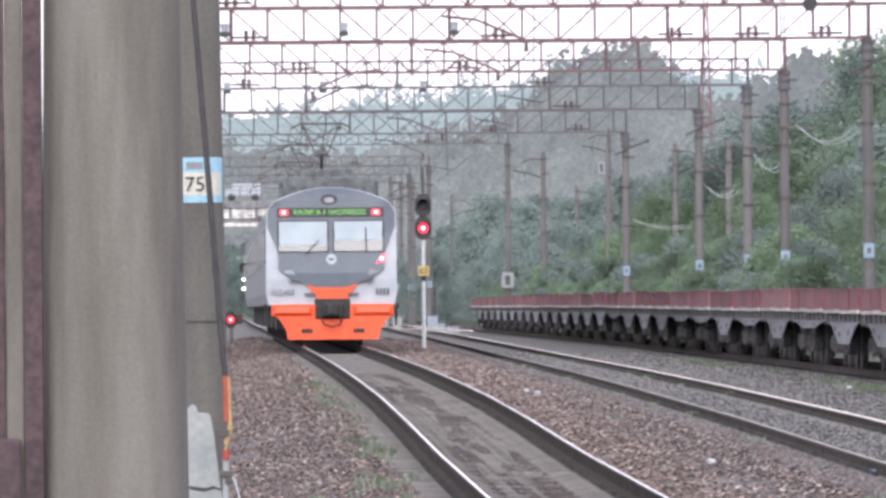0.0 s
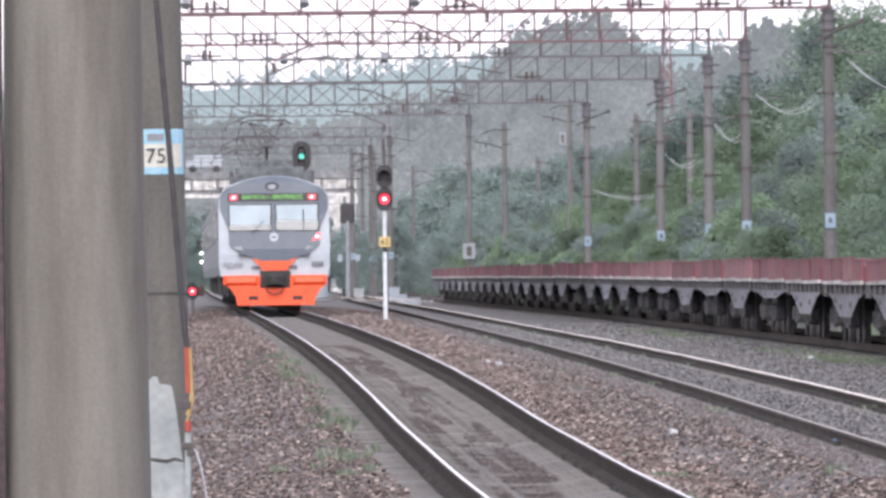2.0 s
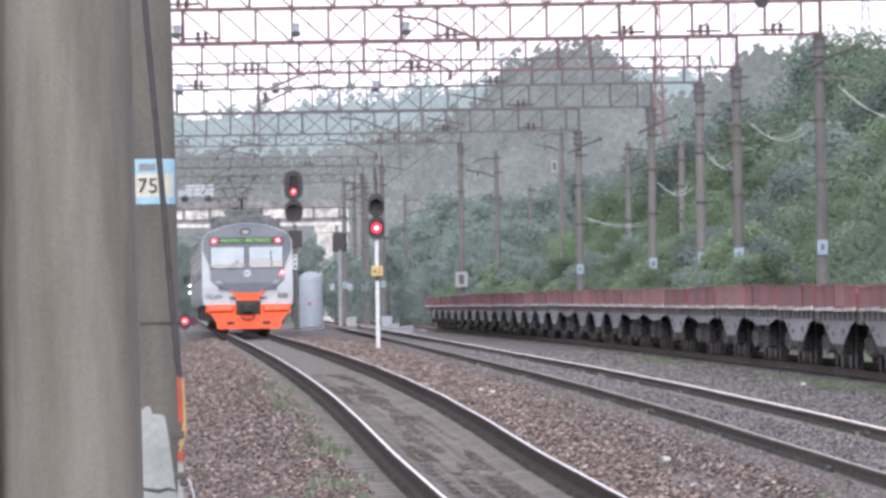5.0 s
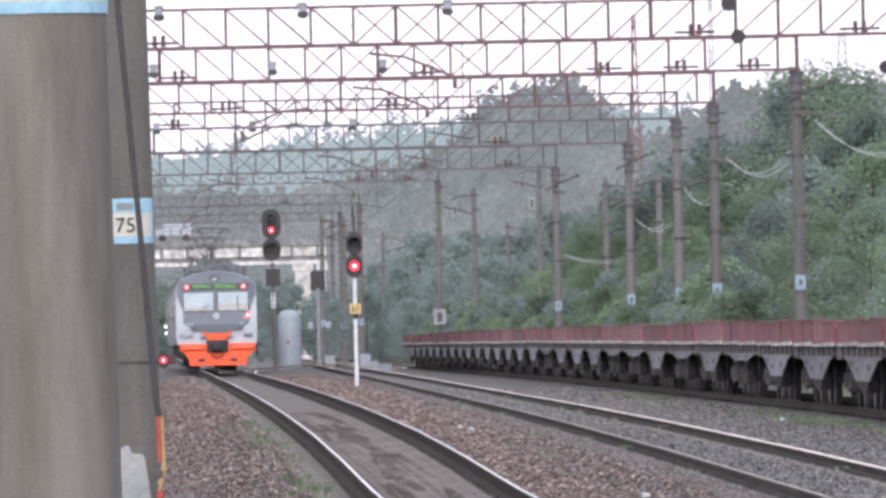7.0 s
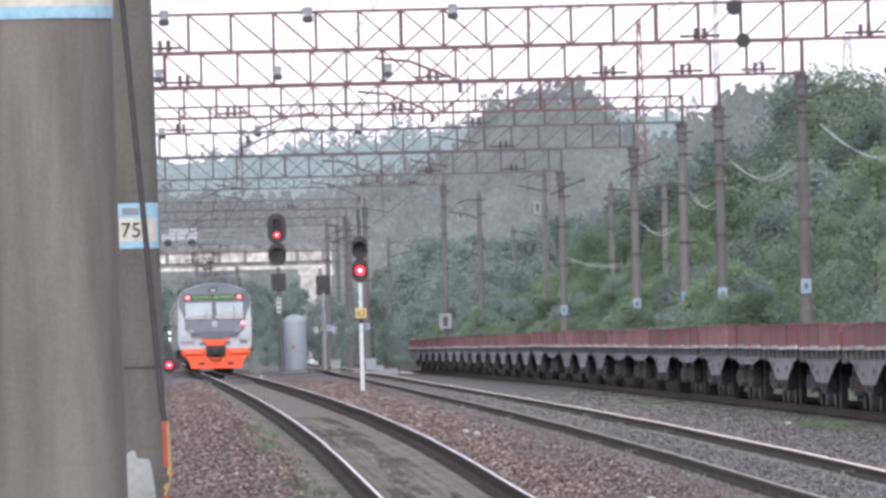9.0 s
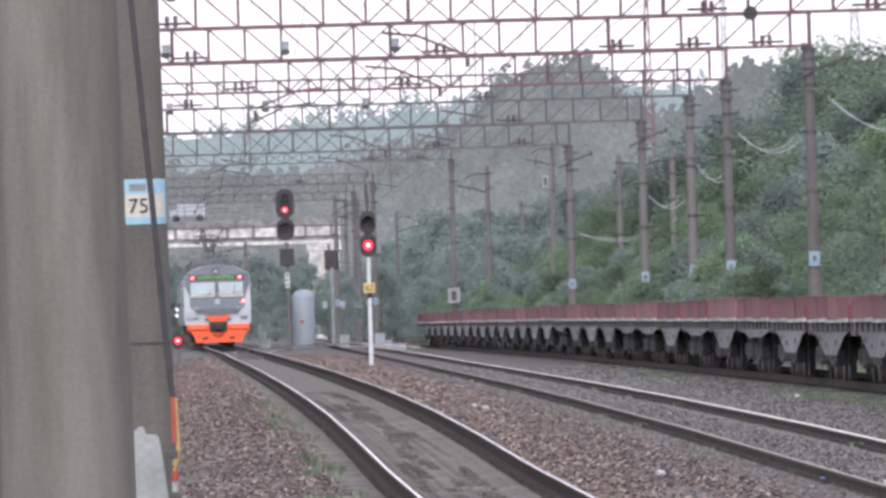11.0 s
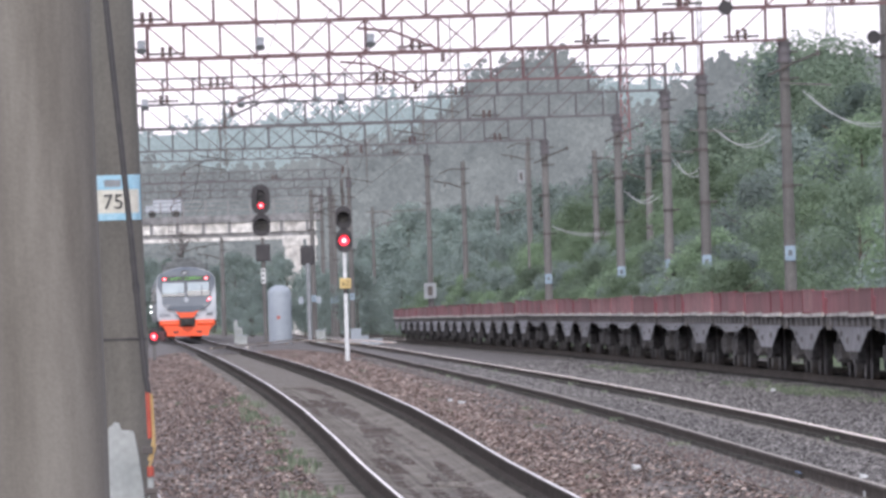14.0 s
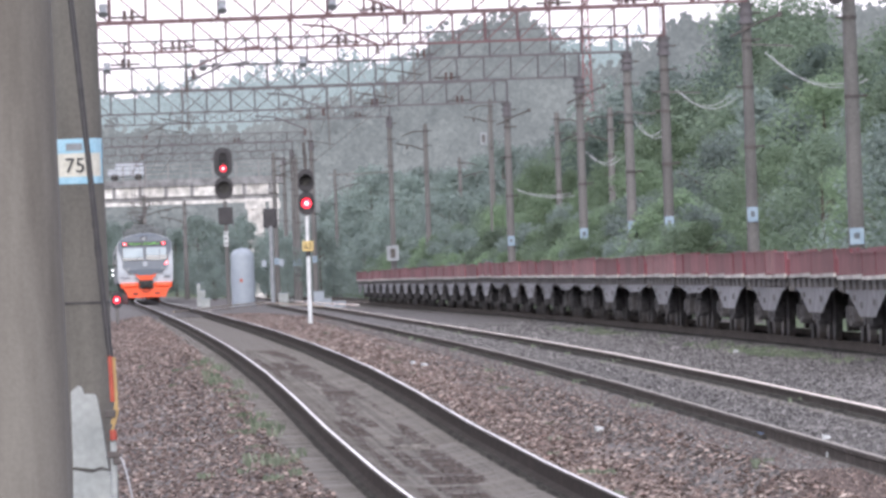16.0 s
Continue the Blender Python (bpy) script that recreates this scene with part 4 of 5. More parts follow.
def build_truss(parent, xl, xr, zb, h, steel, depth=0.5, bay=1.085):
    """Lattice beam: two faces of chords, uprights and diagonals, tied across; a short bay at the post."""
    n = int(math.ceil((xr - 0.56 - xl) / bay)) + 1
    xs = [xr - 0.56 - bay * k for k in range(n + 1)][::-1] + [xr]
    xl = xs[0]
    for z, r in ((zb, 0.052), (zb + h, 0.042)):
        me = bar_mesh("chord", (xr - xl, 0, 0), r, steel)
        for y in (-depth / 2, depth / 2):
            piece("chord", me, parent, pose(xl, y, z), "steel angle chord")
    thin, thick = bar_mesh("upright", (0, 0, h), 0.034, steel), bar_mesh("upright", (0, 0, h), 0.048, steel)
    tie = bar_mesh("cross_tie", (0, depth, 0), 0.02, steel)
    up, down = bar_mesh("diagonal", (bay, 0, h), 0.031, steel), bar_mesh("diagonal", (bay, 0, -h), 0.031, steel)
    middle = n * 0.42
    for k, x in enumerate(xs):
        for y in (-depth / 2, depth / 2):
            piece("upright", thick if k % 6 == 2 or k == len(xs) - 1 else thin, parent, pose(x, y, zb))
        piece("cross_tie", tie, parent, pose(x, -depth / 2, zb))
        if k >= n:
            continue
        rising = k > middle
        piece("diagonal", up if rising else down, parent, pose(x, -depth / 2, zb if rising else zb + h))
        crossed = abs(k - middle) < 2.5
        rising = rising != crossed
        piece("diagonal", up if rising else down, parent, pose(x, depth / 2, zb if rising else zb + h))


def insulator(bm, x, y, z, length=0.5):
    for k in range(4):
        zz = z + length * (k + 0.5) / 4
        bar(bm, (x, y, zz - 0.03), (x, y, zz + 0.03), 0.08, 0.05, n=10)
    bar(bm, (x, y, z), (x, y, z + length), 0.03)


bm = bmesh.new()
insulator(bm, 0, 0, 0, 0.30)
INSULATORS = mesh_of("insulator", bm, INSULATOR)


def floodlight(parent, x, z):
    bm = bmesh.new()
    bar(bm, (x, -0.3, z), (x, -0.3, z + 0.12), 0.03)
    box(bm, x - 0.12, x + 0.12, -0.5, -0.15, z + 0.22, z + 0.38, 0.03)
    bar(bm, (x, -0.42, z + 0.26), (x, -0.58, z + 0.05), 0.08, 0.15, n=12)
    part("floodlight", bm, LAMP_GREY, parent, "grey floodlight on the beam")


def build_gantry(y, xl, xr, zb, h, lamps=(), drop=(), posts=(True, True), lamp_z=0.0):
    # Near beams carry the sky glare in their colour, far ones the haze.
    steel = TRUSS if y < 390 else TRUSS_GREY
    g = thing("catenary_gantry", pose(0, y, 0))
    tagged(g, "lattice beam gantry on concrete posts over tracks, reddened for sky glare" if steel is TRUSS else "lattice beam gantry on concrete posts, greyed for haze", "gantry", group="gantries over the line")
    build_truss(g, xl, xr + 0.04, zb, h, steel, bay=1.11 if y < 300 else 1.072)
    for x, on in ((xl + 0.1, posts[0]), (xr, posts[1])):
        if on:
            z0 = ground_z(x, y) - 0.3
            build_post(g, x, z0, zb + 0.02)
    if posts[1]:
        number_band(g, xr, 3.58)
        # dark steel head on the post, with a raking side arm
        bm = bmesh.new()
        bar(bm, (xr, 0, zb - 0.62), (xr, 0, zb - 0.06), 0.185, 0.175, n=16)
        for z in (zb - 0.62, zb - 0.34, zb - 0.1):
            bar(bm, (xr, 0, z - 0.04), (xr, 0, z + 0.04), 0.235, n=12)
        part("post_head", bm, TRUSS_GREY, g, "rusty steel clamp head on the post")
    if int(y) in (333, 447, 505):
        bm = bmesh.new()
        tube(bm, [(xr - 0.5, -0.24, zb - 1.05), (xr + 0.3, -0.24, zb - 0.68), (xr + 1.0, -0.24, zb - 0.42)], 0.04)
        box(bm, xr + 0.92, xr + 1.06, -0.30, -0.18, zb - 0.50, zb - 0.34)
        part("side_arm", bm, DARK_STEEL, g, "raking dark side arm")
    for x in lamps:
        floodlight(g, x, zb + lamp_z)
    ins = INSULATORS
    rod = bar_mesh("insulator_rod", (1.05, 0, 0), 0.035, DARK_STEEL, 6)
    for x in drop:
        for dx in (0, 0.22):
            piece("insulator", ins, g, pose(x + dx, 0, zb + 0.05), "brown ribbed insulator")
        piece("insulator_rod", rod, g, pose(x - 0.42, 0, zb + 0.14))
    # cantilever arms that steady the wires
    for k, fx in enumerate((main_x(y), side_x(y))):
        s = -1 if k else 1
        bm = bmesh.new()
        if (int(y) + k) % 2:
            bm.free()
            continue
        tube(bm, [(s * 2.4, 0, 0.1), (s * 1.5, 0, 0.0), (s * 0.2, 0, -0.55)], 0.04)
        part("steady_arm", bm, steel, g, "bent steel steady arm", m=pose(fx, 0, zb - 0.35 * k))
        piece("insulator", ins, g, pose(fx + s * 0.2, 0, zb - 0.9 - 0.3 * k))
        piece("dropper", bar_mesh("dropper", (0, 0, main_z(y) + 6.2 - zb), 0.014, WIRE), g, pose(fx, 0, zb))
        piece("registration_arm", bar_mesh("registration_arm", (1.1, 0, -0.2), 0.02, DARK_STEEL, 6), g, pose(fx - 0.9, 0, main_z(y) + 6.55))
    return g


build_gantry(295, -6.4, 15.65, 9.86, 1.0, (-5.47, -1.72, 2.06), (-5.6, 8.4, 12.7), lamp_z=0.74)
build_gantry(333, -7.2, 12.55, 9.87, 0.97, (-6.37, -2.87, 0.38), (-5.75, 1.6, 6.8, 9.05, 11.2), lamp_z=0.17)
build_gantry(374, -8.1, 11.33, 9.80, 0.98, (), (-4.9, 0.6))
build_gantry(398, -8.6, 10.75, 9.77, 0.92, (-7.55, -4.17, -0.65), (-7.0, 3.4), lamp_z=-0.15)
build_gantry(447, -9.6, 10.15, 9.80, 0.94, (), (4.9,))
build_gantry(505, -10.8, 8.2, 9.80, 0.95, (), (2.2, 6.0))
build_gantry(690, -14.7, 4.0, 12.0, 0.66, (), (-1.0, 2.0))
build_gantry(760, -16.1, -0.9, 11.6, 0.60, (), (-6.0,))
build_gantry(860, -18.2, -2.5, 12.2, 0.60, (), (-8.0,))
build_gantry(930, -19.6, -3.4, 12.4, 0.60, (), (-9.0,))

# signal discs hung on the nearest beam
hung = thing("hanging_indicator", pose(9.5, 294.6, 9.3))
tagged(hung, "round black indicator discs hung from the gantry beam", "signal")
bm = bmesh.new()
bar(bm, (0.12, 0, 0.55), (0.12, 0.12, 0.55), 0.19, n=20)
part("disc", bm, SIGNAL_BLACK, hung)
bm = bmesh.new()
bar(bm, (-0.1, 0, 1.42), (-0.1, 0.12, 1.42), 0.21, n=20)
part("disc", bm, SIGNAL_BLACK, hung)
bm = bmesh.new()
bar(bm, (0.05, 0.06, 0.5), (0.05, 0.06, 1.75), 0.03)
part("hanger", bm, DARK_STEEL, hung)

dial = thing("hanging_indicator", pose(13.68, 299.4, 9.08))
tagged(dial, "round black indicator disc beside the line pole", "signal")
bm = bmesh.new()
bar(bm, (0, 0, 0), (0, 0.12, 0), 0.18, n=20)
part("disc", bm, SIGNAL_BLACK, dial)
bm = bmesh.new()
bar(bm, (0, 0.1, 0), (0.4, 0.5, 0.1), 0.03)
part("hanger", bm, DARK_STEEL, dial)


def build_pole(x, y, top, arm=1, band=None, r=0.21):
    p = thing("concrete_pole", pose(x, y, 0))
    tagged(p, "tall grey concrete line pole with dark steel brackets", "pole", group="line poles beside the yard")
    build_post(p, 0, ground_z(x, y) - 0.4, top, r, r * 0.68)
    bm = bmesh.new()
    tube(bm, [(0, 0, top - 1.7), (arm * 1.0, 0, top - 1.35), (arm * 1.9, 0, top - 1.2)], 0.05)
    tube(bm, [(0, 0, top - 0.5), (arm * 0.8, 0, top - 0.45), (arm * 1.5, 0, top - 0.75)], 0.045)
    insulator(bm, arm * 1.2, 0, top - 1.6, 0.3)
    part("bracket", bm, DARK_STEEL, p, "bent dark cantilever bracket")
    if band:
        number_band(p, 0, band, r)


build_pole(14.05, 300, 11.6, 1, 2.75, 0.24)
build_pole(6.45, 720, 11.9, -1, 3.3)
build_pole(11.82, 800, 14.6, -1, None)
build_pole(13.2, 640, 11.2, 1, None)
build_pole(14.2, 560, 10.2, -1, None)
build_pole(10.7, 900, 11.6, 1, None)
build_pole(0.75, 900, 11.0, 1, 3.2, 0.17)
build_pole(-3.6, 790, 11.2, 1, 3.6)
build_pole(-2.2, 850, 11.5, -1, 3.6)
build_pole(-14.6, 905, 9.5, 1, None)
build_pole(-11.2, 890, 8.8, -1, None)


# drooping pale feeder cables behind the right-hand posts
def feeder(x0, y, z0, x1, z1, sag):
    ob = thing("feeder_cable", pose(0, y, 0))
    tagged(ob, "pair of pale drooping feeder cables", "cable", group="drooping feeder cables")
    for off in (0.0, 0.16):
        bm = bmesh.new()
        pts = []
        for k in range(15):
            f = k / 14
            pts.append((x0 + (x1 - x0) * f + off, 0.1 * off, z0 + (z1 - z0) * f - sag * 4 * f * (1 - f) - off * 0.6))
        tube(bm, pts, 0.013, 5)
        part("strand", bm, PALE_WIRE, ob)


feeder(12.95, 330, 8.3, 15.8, 7.5, 0.55)
feeder(11.6, 371, 7.95, 13.4, 7.7, 0.45)
feeder(10.9, 396, 7.3, 12.0, 7.2, 0.5)
feeder(10.3, 445, 6.8, 11.5, 6.6, 0.35)
feeder(8.4, 503, 5.9, 10.9, 5.6, 0.2)
for x0, x1, y, z in ((13.0, 13.9, 333, 8.55), (11.5, 12.5, 374, 7.9), (10.9, 11.7, 398, 7.6)):
    ob = thing("cross_arm", pose(0, y - 0.3, z))
    tagged(ob, "short pale cross arm clamped on a post", "bracket")
    bm = bmesh.new()
    bar(bm, (x0 - 0.6, 0, 0.05), (x1, 0, -0.05), 0.035, n=4)
    part("arm", bm, POLE_DARK, ob)

# a long pale tie arm between two far posts
ob = thing("tie_arm", pose(0, 688, 8.55))
tagged(ob, "long pale horizontal tie arm on a far post", "bracket")
bm = bmesh.new()
bar(bm, (0.2, 0, 0), (3.9, 0, 0.05), 0.05, n=4)
part("arm", bm, POLE_DARK, ob)


# ---- overhead wires ----
def overhead(fx, height, sag_every):
    bm = bmesh.new()
    ys = [90, 160, 230, 295, 333, 374, 398, 447, 505, 690, 760, 860, 930]
    for a, b in zip(ys, ys[1:]):
        tube(bm, [(fx(a), a, main_z(a) + height), (fx(b), b, main_z(b) + height)], 0.008, 4)
        pts = []
        for k in range(9):
            f = k / 8
            y = a + (b - a) * f
            pts.append((fx(y), y, main_z(y) + height + 1.9 - sag_every * 4 * f * (1 - f)))
        tube(bm, pts, 0.009, 4)
    w = new("overhead_wire", mesh_of("overhead_wire", bm, WIRE))
    tagged(w, "thin contact wire and sagging carrier wire over a track", "wire", group="overhead wires")


overhead(main_x, 6.2, 0.9)
overhead(side_x, 6.2, 0.9)


# ---- colour-light signals ----
def lens_head(parent, z, lenses, lit, w=0.42, pitch=0.42, tall=0.0, y=0.0, rad=0.0):
    """A black backed head with hooded lenses; lit gives the lens material by index."""
    h = pitch * lenses
    grow = max(0.0, tall - h) / 2
    bm = bmesh.new()
    pts = []
    for k in range(9):
        a = math.pi * k / 8
        pts.append((w / 2 * math.cos(a), h / 2 + grow - w / 2 + 0.1 + w / 2 * math.sin(a)))
    for k in range(9):
        a = math.pi + math.pi * k / 8
        pts.append((w / 2 * math.cos(a), -h / 2 - grow + w / 2 - 0.1 + w / 2 * math.sin(a)))
    plate(bm, [(x, z + zz) for x, zz in pts], y - 0.02, y + 0.12)
    head = part("signal_head", bm, SIGNAL_BLACK, parent, "black rounded signal head")
    for k in range(lenses):
        zz = z + h / 2 - pitch * (k + 0.5)
        m = lit.get(k)
        bm = bmesh.new()
        bar(bm, (0, y - 0.05, zz), (0, y - 0.021, zz), rad or pitch * 0.29, n=20)
        part("lens", bm, m or UNDER, head, "lit red lens" if m is RED_LAMP else "")
        if m is RED_LAMP:
            bm = bmesh.new()
            bar(bm, (0, y - 0.06, zz), (0, y - 0.045, zz), (rad or pitch * 0.29) * 0.42, n=14)
            part("lens_core", bm, LAMP_CORE, head)
        bm = bmesh.new()
        n = 12
        for j in range(n):
            a0, a1 = math.pi * (-0.15 + 1.3 * j / n), math.pi * (-0.15 + 1.3 * (j + 1) / n)
            r = (rad or pitch * 0.29) * 1.24
            vs = [bm.verts.new((rr * math.cos(a), yy, zz + rr * math.sin(a))) for rr, yy, a in ((r, y, a0), (r, y, a1), (r, y - 0.34, a1), (r, y - 0.34, a0), (r + 0.012, y, a0), (r + 0.012, y, a1), (r + 0.012, y - 0.34, a1), (r + 0.012, y - 0.34, a0))]
            bm.faces.new(vs[:4])
            bm.faces.new(vs[4:][::-1])
            bm.faces.new((vs[2], vs[3], vs[7], vs[6]))
        bmesh.ops.remove_doubles(bm, verts=bm.verts, dist=0.001)
        # A lit lens reddens its hood: the glow is put into the colour.
        part("hood", bm, SIGNAL_RED_HOOD if m is RED_LAMP else SIGNAL_BLACK, head)
    return head


sig = thing("mast_signal", pose(-0.57, 328, 0))
tagged(sig, "white mast signal with two black heads, lower red lamp lit", "signal", group="colour light signals")
zb = ground_z(-0.57, 328)
bm = bmesh.new()
bar(bm, (0, 0, zb - 0.2), (0, 0, 2.78), 0.062, n=12)
part("lower_mast", bm, MAST_WHITE, sig, "white painted lower mast")
bm = bmesh.new()
bar(bm, (0, 0, 2.78), (0, 0, 2.98), 0.064, n=12)
part("mast_band", bm, SIGNAL_BLACK, sig, "black band on the mast")
bm = bmesh.new()
bar(bm, (0, 0, 2.98), (0, 0, 5.35), 0.058, n=12)
part("upper_mast", bm, MAST_WHITE, sig)
bm = bmesh.new()
box(bm, -0.16, 0.16, -0.10, -0.065, 2.93, 3.22, 0.01)
np_ = part("number_plate", bm, YELLOW_PLATE, sig, "faded yellow number plate")
writing("62", 0.24, INK, np_, pose(0, -0.104, 3.07, 90, 0, 0), "plate_lettering")
lens_head(sig, 4.32, 1, {0: RED_LAMP}, 0.46, 0.50, y=-0.08)
lens_head(sig, 4.98, 1, {}, 0.46, 0.50, y=-0.08)
bm = bmesh.new()
box(bm, -0.05, 0.05, -0.06, 0.06, 5.3, 5.75)
bar(bm, (-0.02, 0, 5.7), (-0.02, 0, 6.1), 0.05)
part("finial", bm, DARK_STEEL, sig)

sig2 = thing("mast_signal", pose(-5.05, 560, 0))
tagged(sig2, "tall mast signal with paired black heads on pale post", "signal", group="colour light signals")
zb = ground_z(-5.05, 560)
bm = bmesh.new()
bar(bm, (0.06, 0.05, zb - 0.2), (0.04, 0.05, 6.2), 0.10, n=12)
part("mast", bm, POLE_DARK, sig2, "weathered pale mast")
bm = bmesh.new()
box(bm, -0.07, 0.13, -0.10, -0.055, 3.95, 4.7, 0.01)
pl = part("letter_plate", bm, MAST_WHITE, sig2, "narrow white letter plate")
bm = bmesh.new()
for z in (4.1, 4.35, 4.58):
    box(bm, -0.03, 0.07, -0.108, -0.098, z - 0.07, z + 0.07)
part("plate_marks", bm, INK, pl)
HEAD2 = lens_head(sig2, 8.12, 3, {1: GREEN_LAMP, 2: RED_LAMP}, 0.92, 0.30, 1.32, -0.08, 0.145)
# Black discs added before the lenses; sliding them stands in for lamps switching.
bm = bmesh.new()
bar(bm, (0, -0.18, 0), (0, -0.16, 0), 0.15, n=18)
LENS_DISC = part("shutter", bm, SIGNAL_BLACK, HEAD2, "black disc added to hide a lit lens")
bm = bmesh.new()
bar(bm, (0, -0.22, 0), (0, -0.20, 0), 0.15, n=18)
UPPER_DISC = part("shutter", bm, SIGNAL_BLACK, HEAD2, "black disc added to hide a lit lens")
lens_head(sig2, 6.85, 1, {}, 0.9, 0.95, y=-0.08)
bm = bmesh.new()
box(bm, -0.32, 0.40, -0.15, 0.15, 5.05, 5.90, 0.03)
part("route_box", bm, SIGNAL_BLACK, sig2, "dark square route indicator box")

sig3 = thing("mast_signal", pose(-3.2, 640, 0))
tagged(sig3, "far mast signal seen with dark heads on white post", "signal", group="colour light signals")
bm = bmesh.new()
bar(bm, (0, 0, ground_z(-3.2, 640) - 0.2), (0, 0, 5.3), 0.12, n=10)
part("mast", bm, LAMP_GREY, sig3)
bm = bmesh.new()
box(bm, -0.42, 0.36, -0.1, 0.1, 5.2, 6.3, 0.1)
part("signal_back", bm, SIGNAL_BLACK, sig3, "dark signal head")
bm = bmesh.new()
for x in (-0.45, 0.55):
    box(bm, x - 0.14, x + 0.14, -0.1, 0.1, 3.0, 3.4, 0.03)
part("mast_boxes", bm, BOOTH, sig3)

dwarf = thing("dwarf_signal", pose(-7.9, 420, 0))
tagged(dwarf, "low dwarf signal with a lit red lamp", "signal", group="colour light signals")
zb = ground_z(-7.9, 420)
bm = bmesh.new()
bar(bm, (0, 0, zb - 0.1), (0, 0, 1.5), 0.07, n=10)
part("post", bm, POLE_DARK, dwarf)
lens_head(dwarf, 1.62, 1, {0: RED_LAMP}, 0.40, 0.44, y=-0.05)
bm = bmesh.new()
box(bm, 0.16, 0.42, -0.05, 0.15, 1.45, 1.8, 0.03)
part("lamp_case", bm, SIGNAL_RED_HOOD, dwarf)

# relay booth with a rounded roof
booth = thing("relay_booth", pose(-4.72, 620, 0))
tagged(booth, "grey-blue round-topped metal relay booth beside tracks", "booth")
zb = ground_z(-4.72, 620) - 0.1
bm = bmesh.new()
prof = [(0.64, zb), (0.64, 3.55), (0.60, 3.75), (0.46, 3.92), (0.25, 4.02), (0.0, 4.05)]
rings = [[bm.verts.new((r * math.cos(2 * math.pi * k / 28), r * math.sin(2 * math.pi * k / 28), z)) for k in range(28)] for r, z in prof[:-1]]
topv = bm.verts.new((0, 0, prof[-1][1]))
for a, b in zip(rings, rings[1:]):
    for k in range(28):
        bm.faces.new((a[k], a[(k + 1) % 28], b[(k + 1) % 28], b[k]))
for k in range(28):
    bm.faces.new((rings[-1][k], rings[-1][(k + 1) % 28], topv))
part("shell", bm, BOOTH, booth, smooth=True)
bm = bmesh.new()
bar(bm, (0, 0, zb), (0, 0, zb + 0.12), 0.72, n=24)
part("plinth", bm, POLE_DARK, booth)
bm = bmesh.new()
box(bm, -0.16, 0.0, -0.66, -0.62, 2.2, 2.36)
part("red_mark", bm, SLEEVE_RED, booth)

# pale track boxes and posts by the points
for x, y, w, h in ((-6.6, 600, 0.5, 0.5), (-7.2, 640, 0.35, 0.9), (-7.4, 640, 0.2, 1.3), (-2.6, 640, 0.55, 0.7), (-0.6, 640, 0.6, 0.8), (-0.1, 640, 0.4, 0.45), (0.5, 615, 0.7, 0.3), (-0.2, 585, 0.6, 0.4)):
    ob = thing("track_box", pose(x, y, ground_z(x, y)))
    tagged(ob, "small pale whitewashed equipment box by the points", "equipment box", group="boxes by the points")
    bm = bmesh.new()
    box(bm, -w / 2, w / 2, -0.2, 0.2, -0.05, h, 0.03)
    part("case", bm, WHITEWASH if w < 0.6 else BOOTH, ob)
    bm = bmesh.new()
    box(bm, -w / 2 - 0.02, w / 2 + 0.02, -0.22, 0.22, h, h + 0.04)
    part("lid", bm, BOOTH, ob)

# white-backed notices on two poles
for x, y, z, w, h in ((8.43, 598, 9.34, 0.34, 0.66), (3.95, 689.2, 3.65, 0.75, 0.95)):
    ob = thing("notice_board", pose(x, y, z))
    tagged(ob, "small white notice board with a dark mark", "sign")
    bm = bmesh.new()
    box(bm, -w / 2, w / 2, -0.03, 0.03, -h / 2, h / 2, 0.01)
    part("panel", bm, LAMP_GREY, ob)
    bm = bmesh.new()
    box(bm, -w * 0.2, w * 0.2, -0.045, -0.032, -h * 0.3, h * 0.3)
    part("mark", bm, DARK_STEEL, ob)
ob = thing("notice_post", pose(8.75, 600, 0))
tagged(ob, "thin pale post carrying a notice board", "post")
bm = bmesh.new()
bar(bm, (0, 0, ground_z(8.75, 600) - 0.2), (0, 0, 10.6), 0.07, 0.05, n=10)
part("shaft", bm, POLE_DARK, ob)


